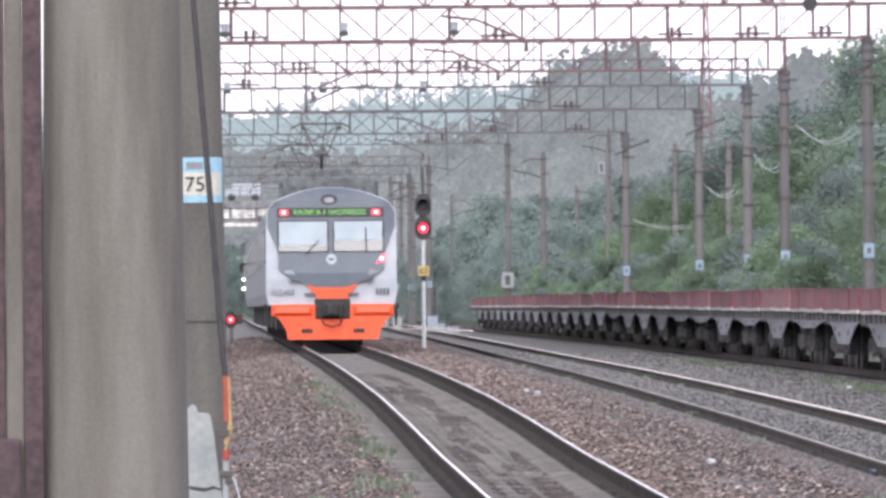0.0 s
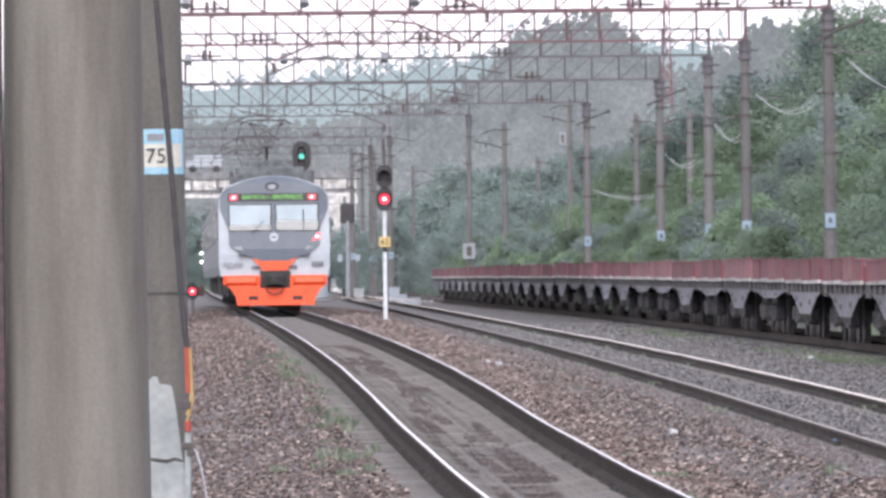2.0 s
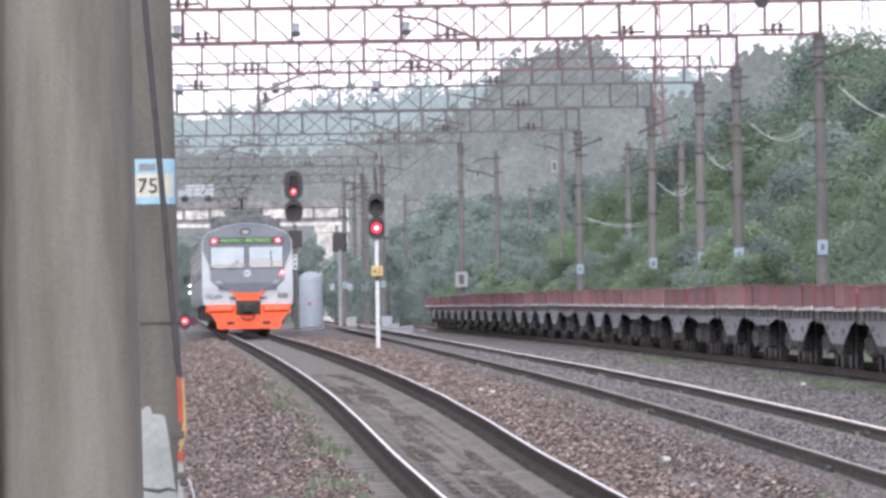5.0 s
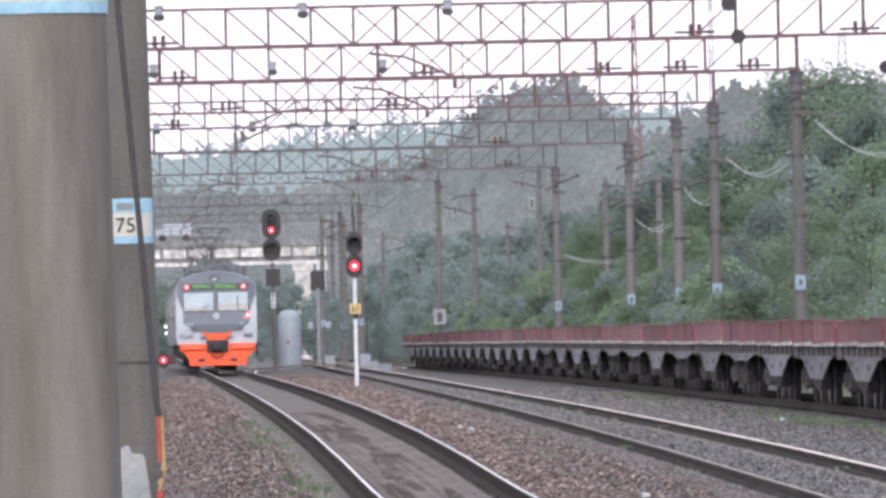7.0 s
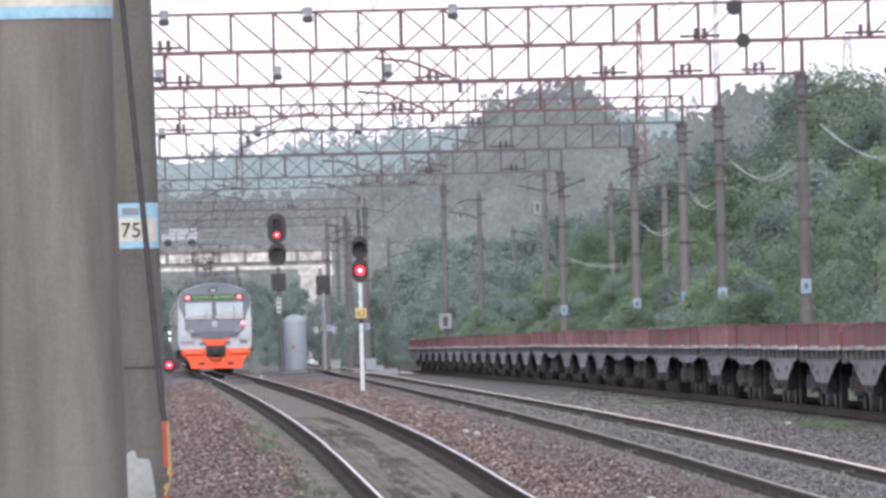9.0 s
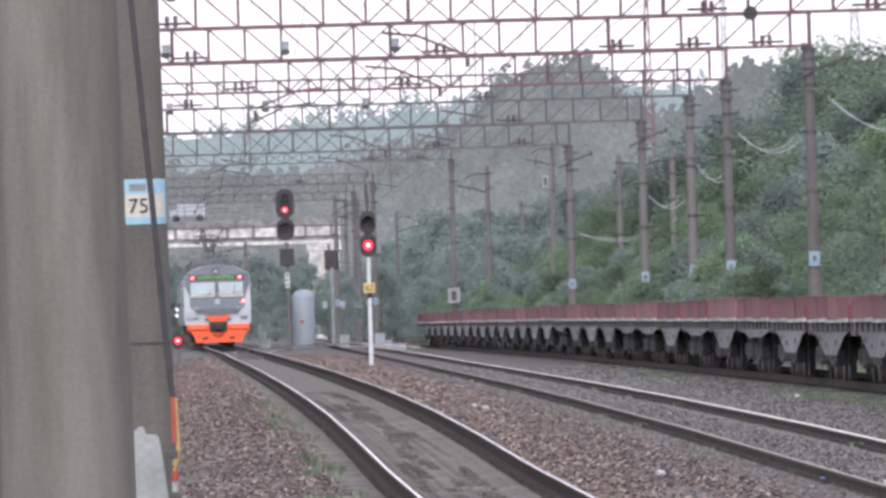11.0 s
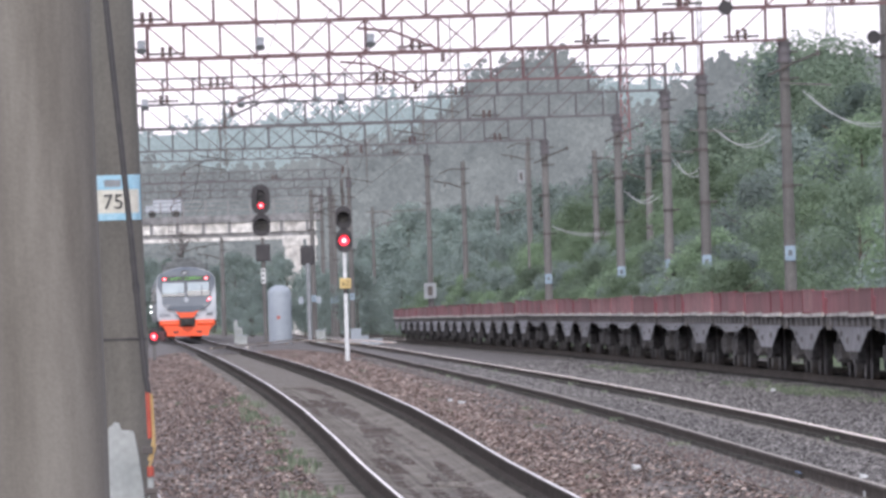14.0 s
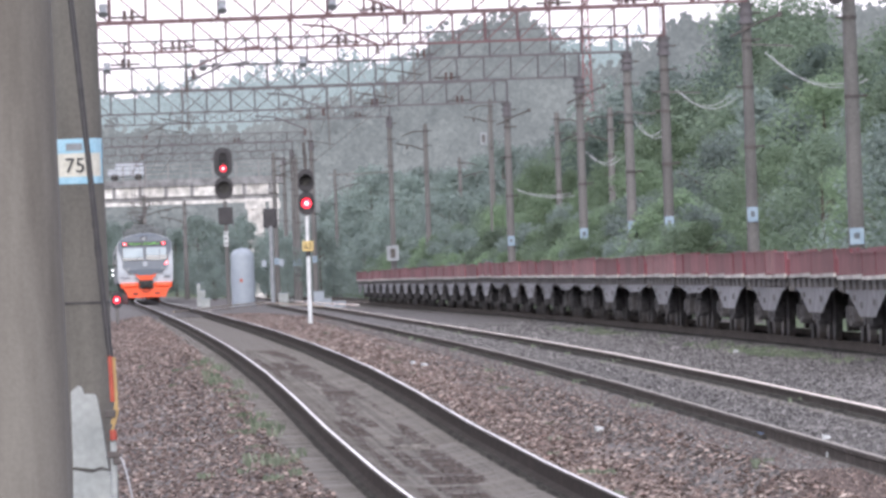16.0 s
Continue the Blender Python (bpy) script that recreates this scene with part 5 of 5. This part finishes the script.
# ---- road bridge over the line ----
def build_bridge():
    b = thing("road_bridge", pose(0, 1000, 0))
    tagged(b, "concrete road bridge with pale beam and railing over tracks", "bridge")
    bm = bmesh.new()
    box(bm, -60, -4.2, -0.5, 0.5, 10.05, 10.95)
    part("main_beam", bm, BRIDGE_WHITE, b, "whitewashed edge beam")
    bm = bmesh.new()
    box(bm, -60, -4.2, -0.3, 0.3, 9.66, 10.05)
    part("beam_web", bm, BRIDGE_GREY, b)
    bm = bmesh.new()
    box(bm, -60, -4.2, -0.55, 0.5, 9.35, 9.66)
    part("lower_flange", bm, BRIDGE_WHITE, b, "pale lower flange")
    bm = bmesh.new()
    box(bm, 0, 0.3, -0.58, -0.5, 10.05, 10.95)
    rib = mesh_of("beam_rib", bm, BRIDGE_GREY)
    for k in range(24):
        piece("beam_rib", rib, b, pose(-58 + 2.3 * k, 0, 0))
    bm = bmesh.new()
    box(bm, -60, -3.6, -0.7, 9, 10.955, 11.6)
    part("deck", bm, BRIDGE_GREY, b)
    bm = bmesh.new()
    box(bm, -0.07, 0.07, -0.66, -0.54, 11.6, 12.9)
    post = mesh_of("railing_post", bm, BRIDGE_GREY)
    for k in range(29):
        piece("railing_post", post, b, pose(-59.9 + 2.0 * k, 0, 0))
    for z in (12.1, 12.5, 12.88):
        bm = bmesh.new()
        box(bm, -60, -3.6, -0.64, -0.56, z - 0.04, z + 0.04)
        part("railing_bar", bm, BRIDGE_GREY, b, "grey steel railing")
    for x0, x1 in ((-7.0, -5.6), (-4.9, -4.3)):
        bm = bmesh.new()
        box(bm, x0, x1, -0.4, 8, ground_z(-6, 1000) - 0.5, 9.34)
        box(bm, x0 - 0.2, x1 + 0.2, -0.5, 8.2, 8.75, 9.345)
        part("pier", bm, BRIDGE_WHITE, b, "pale concrete pier")
    van = thing("parked_van", pose(-17.4, 1003, 11.6))
    tagged(van, "small white van on the bridge deck", "van")
    bm = bmesh.new()
    box(bm, -1.2, 1.3, -0.8, 0.8, 0.35, 1.65, 0.15)
    part("body", bm, BODY_WHITE, van)
    bm = bmesh.new()
    box(bm, -1.9, -1.15, -0.78, 0.78, 0.35, 1.05, 0.12)
    part("bonnet", bm, BODY_WHITE, van)
    for x in (-1.3, 0.8):
        bm = bmesh.new()
        bar(bm, (x, -0.82, 0.33), (x, 0.82, 0.33), 0.33, n=14)
        part("wheel", bm, UNDER, van)


build_bridge()


# ---- the two catenary poles beside the camera ----
def near_pole_plain():
    p = thing("concrete_pole", pose(-1.119, 38, 0))
    tagged(p, "weathered round concrete pole with a painted blue-white band", "pole", group="poles beside the camera")
    bm = bmesh.new()
    r = lambda z: 0.2645 - 0.0116 * z
    zs = [-0.8, 0.2, 1.2, 2.0, 2.6, 3.2, 4.0, 6.0, 8.5]
    n = 40
    rings = [[bm.verts.new((r(z) * math.cos(2 * math.pi * k / n), r(z) * math.sin(2 * math.pi * k / n), z)) for k in range(n)] for z in zs]
    for a, b in zip(rings, rings[1:]):
        for k in range(n):
            bm.faces.new((a[k], a[(k + 1) % n], b[(k + 1) % n], b[k]))
    bm.faces.new(rings[-1])
    part("shaft", bm, CONCRETE, p, smooth=True)
    bm = bmesh.new()
    for k in range(20):
        a0, a1 = math.pi + math.pi * k / 20, math.pi + math.pi * (k + 1) / 20
        for z0, z1, s in ((3.134, 3.175, 0), (3.175, 3.497, 1), (3.497, 3.566, 0)):
            rr = r(3.15) + 0.006
            f = bm.faces.new([bm.verts.new((rr * math.cos(a), rr * math.sin(a), z)) for a, z in ((a0, z0), (a1, z0), (a1, z1), (a0, z1))])
            f.material_index = s
    part("painted_band", bm, (PLATE_BLUE, PLATE_CREAM), p, "sky blue and cream painted number band")
    # rusty earthing conductor down the side of the pole
    c = thing("earthing_strip", pose(-1.40, 37.88, 0))
    tagged(c, "rusty steel channel standing beside the concrete pole", "steel post")
    bm = bmesh.new()
    box(bm, -0.016, 0.048, -0.03, 0.03, -0.7, 8.0, 0.004)
    part("flange", bm, RUST, c)
    bm = bmesh.new()
    box(bm, -0.077, -0.018, -0.01, 0.02, -0.7, 8.0, 0.004)
    part("web", bm, CONCRETE, c, "grey dusty web")
    bm = bmesh.new()
    box(bm, -0.13, -0.079, -0.03, 0.03, -0.7, 8.0, 0.004)
    part("flange", bm, RUST, c)
    bm = bmesh.new()
    box(bm, -0.15, -0.026, -0.06, -0.032, -0.7, 1.574, 0.012)
    part("foot_bracket", bm, RUST, c)


near_pole_plain()


def near_pole_numbered():
    p = thing("concrete_pole", pose(-2.215, 102, 0))
    tagged(p, "round concrete pole with a hand-painted number 75 plate", "pole", group="poles beside the camera")
    bm = bmesh.new()
    n = 32
    r = lambda z: 0.268 - 0.0125 * z
    zs = [-0.5, 0.9, 2.6, 2.603, 4.4, 4.404, 9.8]
    rings = [[bm.verts.new((r(z) * math.cos(2 * math.pi * k / n), r(z) * math.sin(2 * math.pi * k / n), z)) for k in range(n)] for z in zs]
    for a, b in zip(rings, rings[1:]):
        for k in range(n):
            bm.faces.new((a[k], a[(k + 1) % n], b[(k + 1) % n], b[k]))
    bm.faces.new(rings[-1])
    part("shaft", bm, NEAR_POLE, p, smooth=True)
    rr = r(3.1) + 0.008

    def wrap(x0, x1, z0, z1, out=0.0):
        """A painted field that follows the round of the pole."""
        b2 = bmesh.new()
        m = 10
        xs = [x0 + (x1 - x0) * k / m for k in range(m + 1)]
        q = rr + out
        lo = [b2.verts.new((x, -math.sqrt(max(1e-4, q * q - x * x)), z0)) for x in xs]
        hi = [b2.verts.new((x, -math.sqrt(max(1e-4, q * q - x * x)), z1)) for x in xs]
        for k in range(m):
            b2.faces.new((lo[k], lo[k + 1], hi[k + 1], hi[k]))
        return b2

    band = part("number_plate", wrap(-0.225, 0.222, 2.965, 3.372), PLATE_BLUE, p, "sky blue painted plate")
    part("plate_field", wrap(-0.20, 0.205, 3.03, 3.24, 0.004), PLATE_CREAM, band, "cream field")
    part("plate_smudge", wrap(-0.10, 0.05, 3.265, 3.33, 0.003), LAMP_GREY, band)
    writing("75", 0.19, INK, band, pose(-0.022, -rr - 0.012, 3.125, 90, 0, 0), "plate_lettering", "black painted 75")
    bm = bmesh.new()
    bar(bm, (0, 0, 1.88), (0, 0, 1.90), r(1.9) + 0.006, n=32)
    part("tie_wire", bm, CABLE, p)


near_pole_numbered()

# concrete foundation stubs, whitewashed, at the foot of the numbered pole
st = thing("foundation_block", pose(-2.13, 101.2, 0))
tagged(st, "cracked whitewashed concrete foundation block at the pole", "foundation")
bm = bmesh.new()
prof = [(-0.20, 0.43), (-0.02, 0.405), (0.05, 0.425), (0.115, 0.40), (0.06, 0.86), (0.03, 1.04), (0.01, 1.07), (-0.085, 1.08), (-0.105, 1.14), (-0.14, 1.15), (-0.20, 1.10)]
plate(bm, prof, -0.14, 0.16)
part("upper_block", bm, WHITEWASH, st)
bm = bmesh.new()
plate(bm, [(-0.22, -0.1), (0.16, -0.1), (0.125, 0.375), (0.05, 0.395), (-0.03, 0.37), (-0.20, 0.40)], -0.16, 0.18)
part("lower_block", bm, WHITEWASH, st)

cab = thing("drop_cable", pose(0, 100.9, 0))
tagged(cab, "thick black drop cable with red and ochre sleeves", "cable")
bm = bmesh.new()
tube(bm, [(-2.33, 0, 6.2), (-2.222, 0, 4.77), (-2.135, 0, 3.65), (-2.063, 0, 2.72), (-2.02, 0, 2.10), (-1.975, 0, 1.54), (-1.958, 0, 1.41)], 0.027, 10)
for z, x in ((2.62, -2.056), (2.35, -2.036), (2.40, -2.040)):
    bar(bm, (x - 0.004, 0, z), (x + 0.004, 0, z - 0.05), 0.033, n=10)
part("sheath", bm, CABLE, cab)
bm = bmesh.new()
bar(bm, (-1.965, 0, 1.42), (-1.955, 0, 1.0), 0.022, n=8)
part("red_sleeve", bm, SLEEVE_RED, cab)
bm = bmesh.new()
tube(bm, [(-1.935, 0.01, 1.40), (-1.925, 0.01, 1.1), (-1.922, 0.0, 0.98), (-1.945, 0, 0.86), (-1.965, 0, 0.80)], 0.018, 6)
tube(bm, [(-1.95, 0.03, 1.05), (-1.91, 0.0, 0.93), (-1.94, 0, 0.82), (-1.97, 0, 0.74)], 0.011, 6)
part("ochre_sleeve", bm, SLEEVE_YELLOW, cab)
bm = bmesh.new()
box(bm, -2.03, -1.93, -0.03, 0.06, 0.86, 0.93, 0.01)
part("clamp", bm, DARK_STEEL, cab, "dark steel cable clamp")
bm = bmesh.new()
box(bm, -2.02, -1.90, -0.03, 0.06, 0.50, 0.56, 0.01)
box(bm, -1.97, -1.90, -0.03, 0.04, 0.44, 0.50, 0.01)
part("clamp", bm, DARK_STEEL, cab, "dark steel cable clamp")
bm = bmesh.new()
bar(bm, (-1.96, 0, 0.75), (-1.958, 0, 0.66), 0.032, n=8)
part("red_collar", bm, SLEEVE_RED, cab)
bm = bmesh.new()
bar(bm, (-1.965, 0.02, 0.0), (-1.96, 0.02, 0.66), 0.03, n=8)
part("white_pipe", bm, WHITEWASH, cab)
bm = bmesh.new()
tube(bm, [(-1.92, 0, 0.52), (-1.88, -0.05, 0.47), (-1.85, -0.1, 0.36), (-1.82, -0.1, 0.22), (-1.80, -0.1, 0.1), (-1.79, -0.1, -0.05)], 0.008, 5)
part("loose_wire", bm, PALE_WIRE, cab, "thin loose pale wire")


# ---- litter on the ballast ----
for x, y, w, m in ((3.0, 127.5, 0.09, PLASTIC), (1.62, 196, 0.11, PLASTIC), (1.45, 200, 0.09, PLASTIC), (4.25, 112, 0.12, PLASTIC_BLUE), (4.45, 101, 0.10, PLASTIC), (4.8, 110, 0.09, PLASTIC), (0.85, 119.5, 0.30, SLEEPER), (9.0, 168, 0.08, PLASTIC), (7.6, 212, 0.10, PLASTIC)):
    ob = thing("litter_scrap", pose(x, y, (main_z(y) - 0.15 if abs(x - main_x(y)) < 1 else ground_z(x, y) + 0.03)))
    tagged(ob, "crumpled blue scrap on the ballast" if m is PLASTIC_BLUE else "pale scrap lying on the ballast", "litter", group="litter on the ballast")
    bm = bmesh.new()
    box(bm, -w / 2, w / 2, -w / 2, w / 2, -0.01, 0.04, 0.012)
    for v in bm.verts:
        v.co.z += 0.03 * noise.noise(v.co * 20)
        v.co.x += 0.3 * w * noise.noise(v.co * 9 + Vector((x, y, 0)))
    part("scrap", bm, m, ob)


# ---- trees and bushes ----
def crown_mesh(seed, material, blobs, leaves, leaf):
    """A crown of unit height: leaf sprays scattered through several overlapping masses, gaps left between."""
    rnd = random.Random(seed)
    centres = []
    for k in range(blobs):
        f = (k + 0.5) / blobs
        z = 0.16 + 0.74 * f
        reach = 0.30 * math.sin(math.pi * min(1, 0.18 + 0.80 * f)) + 0.04
        a = rnd.uniform(0, 6.28)
        d = reach * rnd.uniform(0.25, 1.0)
        centres.append((d * math.cos(a), d * math.sin(a), z, rnd.uniform(0.10, 0.19) * (1.15 - 0.55 * f)))
    verts, faces = [], []
    for _ in range(leaves):
        cx, cy, cz, cr = rnd.choice(centres)
        while True:
            p = [rnd.uniform(-1, 1) for _ in range(3)]
            q = sum(c * c for c in p)
            if 0.12 < q < 1:
                break
        x, y, z = cx + cr * p[0] * 1.15, cy + cr * p[1] * 1.15, cz + cr * p[2] * 0.9
        s = leaf * rnd.uniform(0.5, 1.35)
        n = Vector((p[0] + rnd.gauss(0, 0.5), p[1] + rnd.gauss(0, 0.5), p[2] + 0.5 + rnd.gauss(0, 0.5))).normalized()
        u = n.orthogonal().normalized()
        v = n.cross(u)
        a = rnd.uniform(0, 6.28)
        u, v = math.cos(a) * u + math.sin(a) * v, math.cos(a) * v - math.sin(a) * u
        c = Vector((x, y, z))
        o = len(verts)
        verts += [tuple(c - u * s), tuple(c + v * s * 0.5 + n * s * 0.15), tuple(c + u * s), tuple(c - v * s * 0.5 + n * s * 0.15)]
        faces.append((o, o + 1, o + 2, o + 3))
    me = bpy.data.meshes.new("crown")
    me.from_pydata(verts, [], faces)
    me.materials.append(material)
    return me


def trunk_mesh(seed):
    rnd = random.Random(seed)
    bm = bmesh.new()
    bar(bm, (0, 0, -0.04), (0.01, 0, 0.45), 0.016, 0.010, n=7)
    bar(bm, (0.01, 0, 0.45), (0, 0.01, 0.86), 0.010, 0.003, n=6)
    for k in range(6):
        z = 0.22 + 0.09 * k
        a = rnd.uniform(0, 6.28)
        r = rnd.uniform(0.14, 0.26)
        bar(bm, (0, 0, z), (r * math.cos(a), r * math.sin(a), z + 0.14), 0.006, 0.002, n=5)
    return mesh_of("trunk", bm, TRUNK)


DARK_CROWNS = [crown_mesh(s, m, b, 13000, lf) for s, m, b, lf in ((1, LEAF_A, 34, 0.0105), (2, LEAF_A, 38, 0.010), (3, LEAF_C, 34, 0.010), (4, LEAF_C, 32, 0.0105))]
BRIGHT_CROWNS = [crown_mesh(s, m, b, 13000, lf) for s, m, b, lf in ((5, LEAF_B, 34, 0.010), (6, LEAF_B, 30, 0.0105), (7, LEAF_A, 32, 0.0105), (8, LEAF_HAZED, 32, 0.0105))]
BUSHES = [crown_mesh(s, m, 26, 8500, 0.014) for s, m in ((11, LEAF_A), (12, LEAF_B), (13, LEAF_B), (14, LEAF_HAZED))]
# Crowns for far trees, in the haze-lightened leaf colour.
PALE = [crown_mesh(s, LEAF_HAZED, 26, 4500, 0.017) for s in (21, 22)]
TRUNKS = [trunk_mesh(s) for s in range(4)]
TREE_WORDS = {LEAF_A.name: "leafy green deciduous tree on the bank", LEAF_B.name: "bright green young tree on the bank", LEAF_C.name: "dark green deciduous tree on the bank", LEAF_HAZED.name: "pale grey-green tree, haze put into its leaf colour"}


def plant(x, y, top, kind, rnd):
    z = ground_z(x, y) - 0.15
    h = top - z
    if h < 0.8:
        return
    bush = kind == "bush"
    me = rnd.choice(PALE if kind == "hazed" else BUSHES if bush else BRIGHT_CROWNS if kind == "young" else DARK_CROWNS)
    t = thing("bush" if bush else "tree", pose(x, y, z, 0, 0, rnd.uniform(0, 360)))
    w = h * rnd.uniform(0.95, 1.3) * (1.15 if bush else 1.0)
    if bush:
        tagged(t, "dense green bush behind the wagons", "bush", group="bushes on the bank")
    else:
        tagged(t, TREE_WORDS[me.materials[0].name], "tree", group="trees on the bank")
    for nm, data in (("trunk", rnd.choice(TRUNKS)), ("crown", me)):
        c = new(nm, data)
        c.parent = t
        c.matrix_basis = Matrix.Diagonal((w, w, h * (1.06 if nm == "crown" else 1), 1))


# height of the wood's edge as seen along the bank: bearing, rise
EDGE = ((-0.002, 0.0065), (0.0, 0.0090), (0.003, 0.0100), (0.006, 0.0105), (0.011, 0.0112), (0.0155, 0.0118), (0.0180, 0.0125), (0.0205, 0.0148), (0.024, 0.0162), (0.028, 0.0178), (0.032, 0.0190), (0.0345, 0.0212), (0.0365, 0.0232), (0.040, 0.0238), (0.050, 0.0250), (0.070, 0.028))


def plant_bank():
    rnd = random.Random(7)
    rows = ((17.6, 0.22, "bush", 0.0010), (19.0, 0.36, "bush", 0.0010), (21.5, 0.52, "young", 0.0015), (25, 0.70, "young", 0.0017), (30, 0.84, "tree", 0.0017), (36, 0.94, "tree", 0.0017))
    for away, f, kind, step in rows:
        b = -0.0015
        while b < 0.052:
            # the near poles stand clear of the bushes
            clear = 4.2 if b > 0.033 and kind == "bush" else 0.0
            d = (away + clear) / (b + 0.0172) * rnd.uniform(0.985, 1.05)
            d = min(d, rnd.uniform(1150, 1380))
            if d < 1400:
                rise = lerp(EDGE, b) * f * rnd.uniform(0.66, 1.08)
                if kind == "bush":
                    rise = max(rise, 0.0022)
                # Beyond 760 m the leaf colour itself carries the haze.
                plant(b * d, d, EYE_Z + d * rise, "hazed" if d > 760 and kind != "bush" else kind, rnd)
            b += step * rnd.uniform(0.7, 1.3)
    # low trees and bushes round the bridge foot
    for _ in range(46):
        d = rnd.uniform(830, 985)
        b = rnd.uniform(-0.0145, 0.004)
        if abs(b * d - main_x(d)) < 5 or abs(b * d - side_x(d)) < 2.6:
            continue
        plant(b * d, d, EYE_Z + d * rnd.uniform(0.0012, 0.0052 if b > -0.008 else 0.003), "hazed", rnd)
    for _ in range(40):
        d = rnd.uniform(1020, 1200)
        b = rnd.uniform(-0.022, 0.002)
        plant(b * d, d, EYE_Z + d * rnd.uniform(0.002, 0.0065), "hazed", rnd)

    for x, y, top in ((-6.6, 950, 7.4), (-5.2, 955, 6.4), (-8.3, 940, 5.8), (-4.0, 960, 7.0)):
        plant(x, y, top, "hazed", rnd)


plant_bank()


# ---- wooded hills in the distance ----
def hill(name, d, ridge, material, count, size, seed, label):
    """A wooded slope: earth below, many uneven tree tops on it up to an uneven ridge."""
    rnd = random.Random(seed)
    verts, faces = [], []
    b0, b1 = ridge[0][0], ridge[-1][0]
    n = 60
    for k in range(n + 1):
        b = b0 + (b1 - b0) * k / n
        top = EYE_Z + d * lerp(ridge, b) - size * 0.55
        verts += [(b * d * 0.86, d * 0.86, -2), (b * d, d, top), (b * d * 1.1, d * 1.1, -2)]
    for k in range(n):
        o = 3 * k
        faces += [(o, o + 3, o + 4, o + 1), (o + 1, o + 4, o + 5, o + 2)]
    for _ in range(count):
        b = rnd.uniform(b0, b1)
        f = rnd.random() ** 0.6
        top = EYE_Z + d * lerp(ridge, b)
        dd = d * (0.87 + 0.13 * f)
        z = -2 + (top - size * 0.9 + 2) * f
        x = b * dd
        r, h = size * rnd.uniform(0.28, 0.6), size * rnd.uniform(0.7, 1.5) * (1.25 if rnd.random() < 0.12 else 1)
        for _ in range(48):
            fz = rnd.random()
            q = r * math.sin(math.pi * (0.12 + 0.83 * fz)) * math.sqrt(rnd.random())
            a = rnd.uniform(0, 6.283)
            cx, cy, cz = x + q * math.cos(a), dd + q * math.sin(a), z + fz * h
            s = size * rnd.uniform(0.04, 0.10)
            o = len(verts)
            t1, t2 = rnd.uniform(-0.6, 0.6) * s, rnd.uniform(-0.6, 0.6) * s
            verts += [(cx - s, cy - s * 0.3, cz + t1), (cx + t2, cy, cz - s), (cx + s, cy + s * 0.3, cz - t1), (cx - t2, cy, cz + s)]
            faces.append((o, o + 1, o + 2, o + 3))
    me = bpy.data.meshes.new(name)
    me.from_pydata(verts, [], faces)
    me.materials.append(material)
    for p in me.polygons:
        p.use_smooth = True
    ob = new(name, me)
    tagged(ob, label, "wooded hill", kind="stuff")


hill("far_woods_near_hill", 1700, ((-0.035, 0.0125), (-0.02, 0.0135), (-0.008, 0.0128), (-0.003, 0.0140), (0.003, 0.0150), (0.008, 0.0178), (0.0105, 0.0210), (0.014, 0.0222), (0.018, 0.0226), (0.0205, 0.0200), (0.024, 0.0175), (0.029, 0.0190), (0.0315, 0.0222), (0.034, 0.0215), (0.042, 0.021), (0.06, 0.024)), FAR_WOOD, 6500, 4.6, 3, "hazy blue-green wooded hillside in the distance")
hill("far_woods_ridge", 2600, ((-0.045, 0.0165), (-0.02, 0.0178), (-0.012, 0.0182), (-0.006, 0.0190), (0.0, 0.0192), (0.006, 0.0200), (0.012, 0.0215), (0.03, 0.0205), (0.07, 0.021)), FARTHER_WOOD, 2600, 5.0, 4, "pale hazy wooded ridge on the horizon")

# lattice masts on the skyline
for x, y, z0, z1, w, m in ((51.9, 1240, 12, 35.4, 1.5, PALE_WIRE), (37.5, 1600, 10, 48, 1.0, WAGON_PINK), (48.4, 1600, 10, 55, 0.7, PALE_WIRE)):
    t = thing("lattice_tower", pose(x, y, 0))
    tagged(t, "slender lattice mast on the skyline", "tower")
    bm = bmesh.new()
    nseg = 12
    for k in range(nseg):
        za, zb2 = z0 + (z1 - z0) * k / nseg, z0 + (z1 - z0) * (k + 1) / nseg
        wa, wb = w * (1 - 0.8 * k / nseg), w * (1 - 0.8 * (k + 1) / nseg)
        for s in (-1, 1):
            bar(bm, (s * wa, 0, za), (s * wb, 0, zb2), 0.10, n=4)
            bar(bm, (s * wa, 0, za), (-s * wb, 0, zb2), 0.06, n=4)
    part("lattice", bm, m, t)


# ---- what moves ----
def motions():
    """The train runs away along the main track; added discs swap the far signal's lit lens as its front passes."""
    turn = math.degrees(math.atan(0.0208))
    rows = []
    for k in range(33):
        t = 0.5 * k
        y = 304.3 + 27.2 * t - 0.065 * t * t
        rows.append((t, pose(main_x(y), y, main_z(y), 0, 0, turn)))
    walk(TRAIN, rows)
    # The added discs hide red first, then green.
    low, middle, top = pose(0, 0, 7.82), pose(0, 0, 8.12), pose(0, 0, 8.42)
    walk(LENS_DISC, [(0, low), (3.5, low), (3.7, top), (16, top)])
    walk(UPPER_DISC, [(0, top), (3.25, top), (3.42, middle), (16, middle)])


motions()
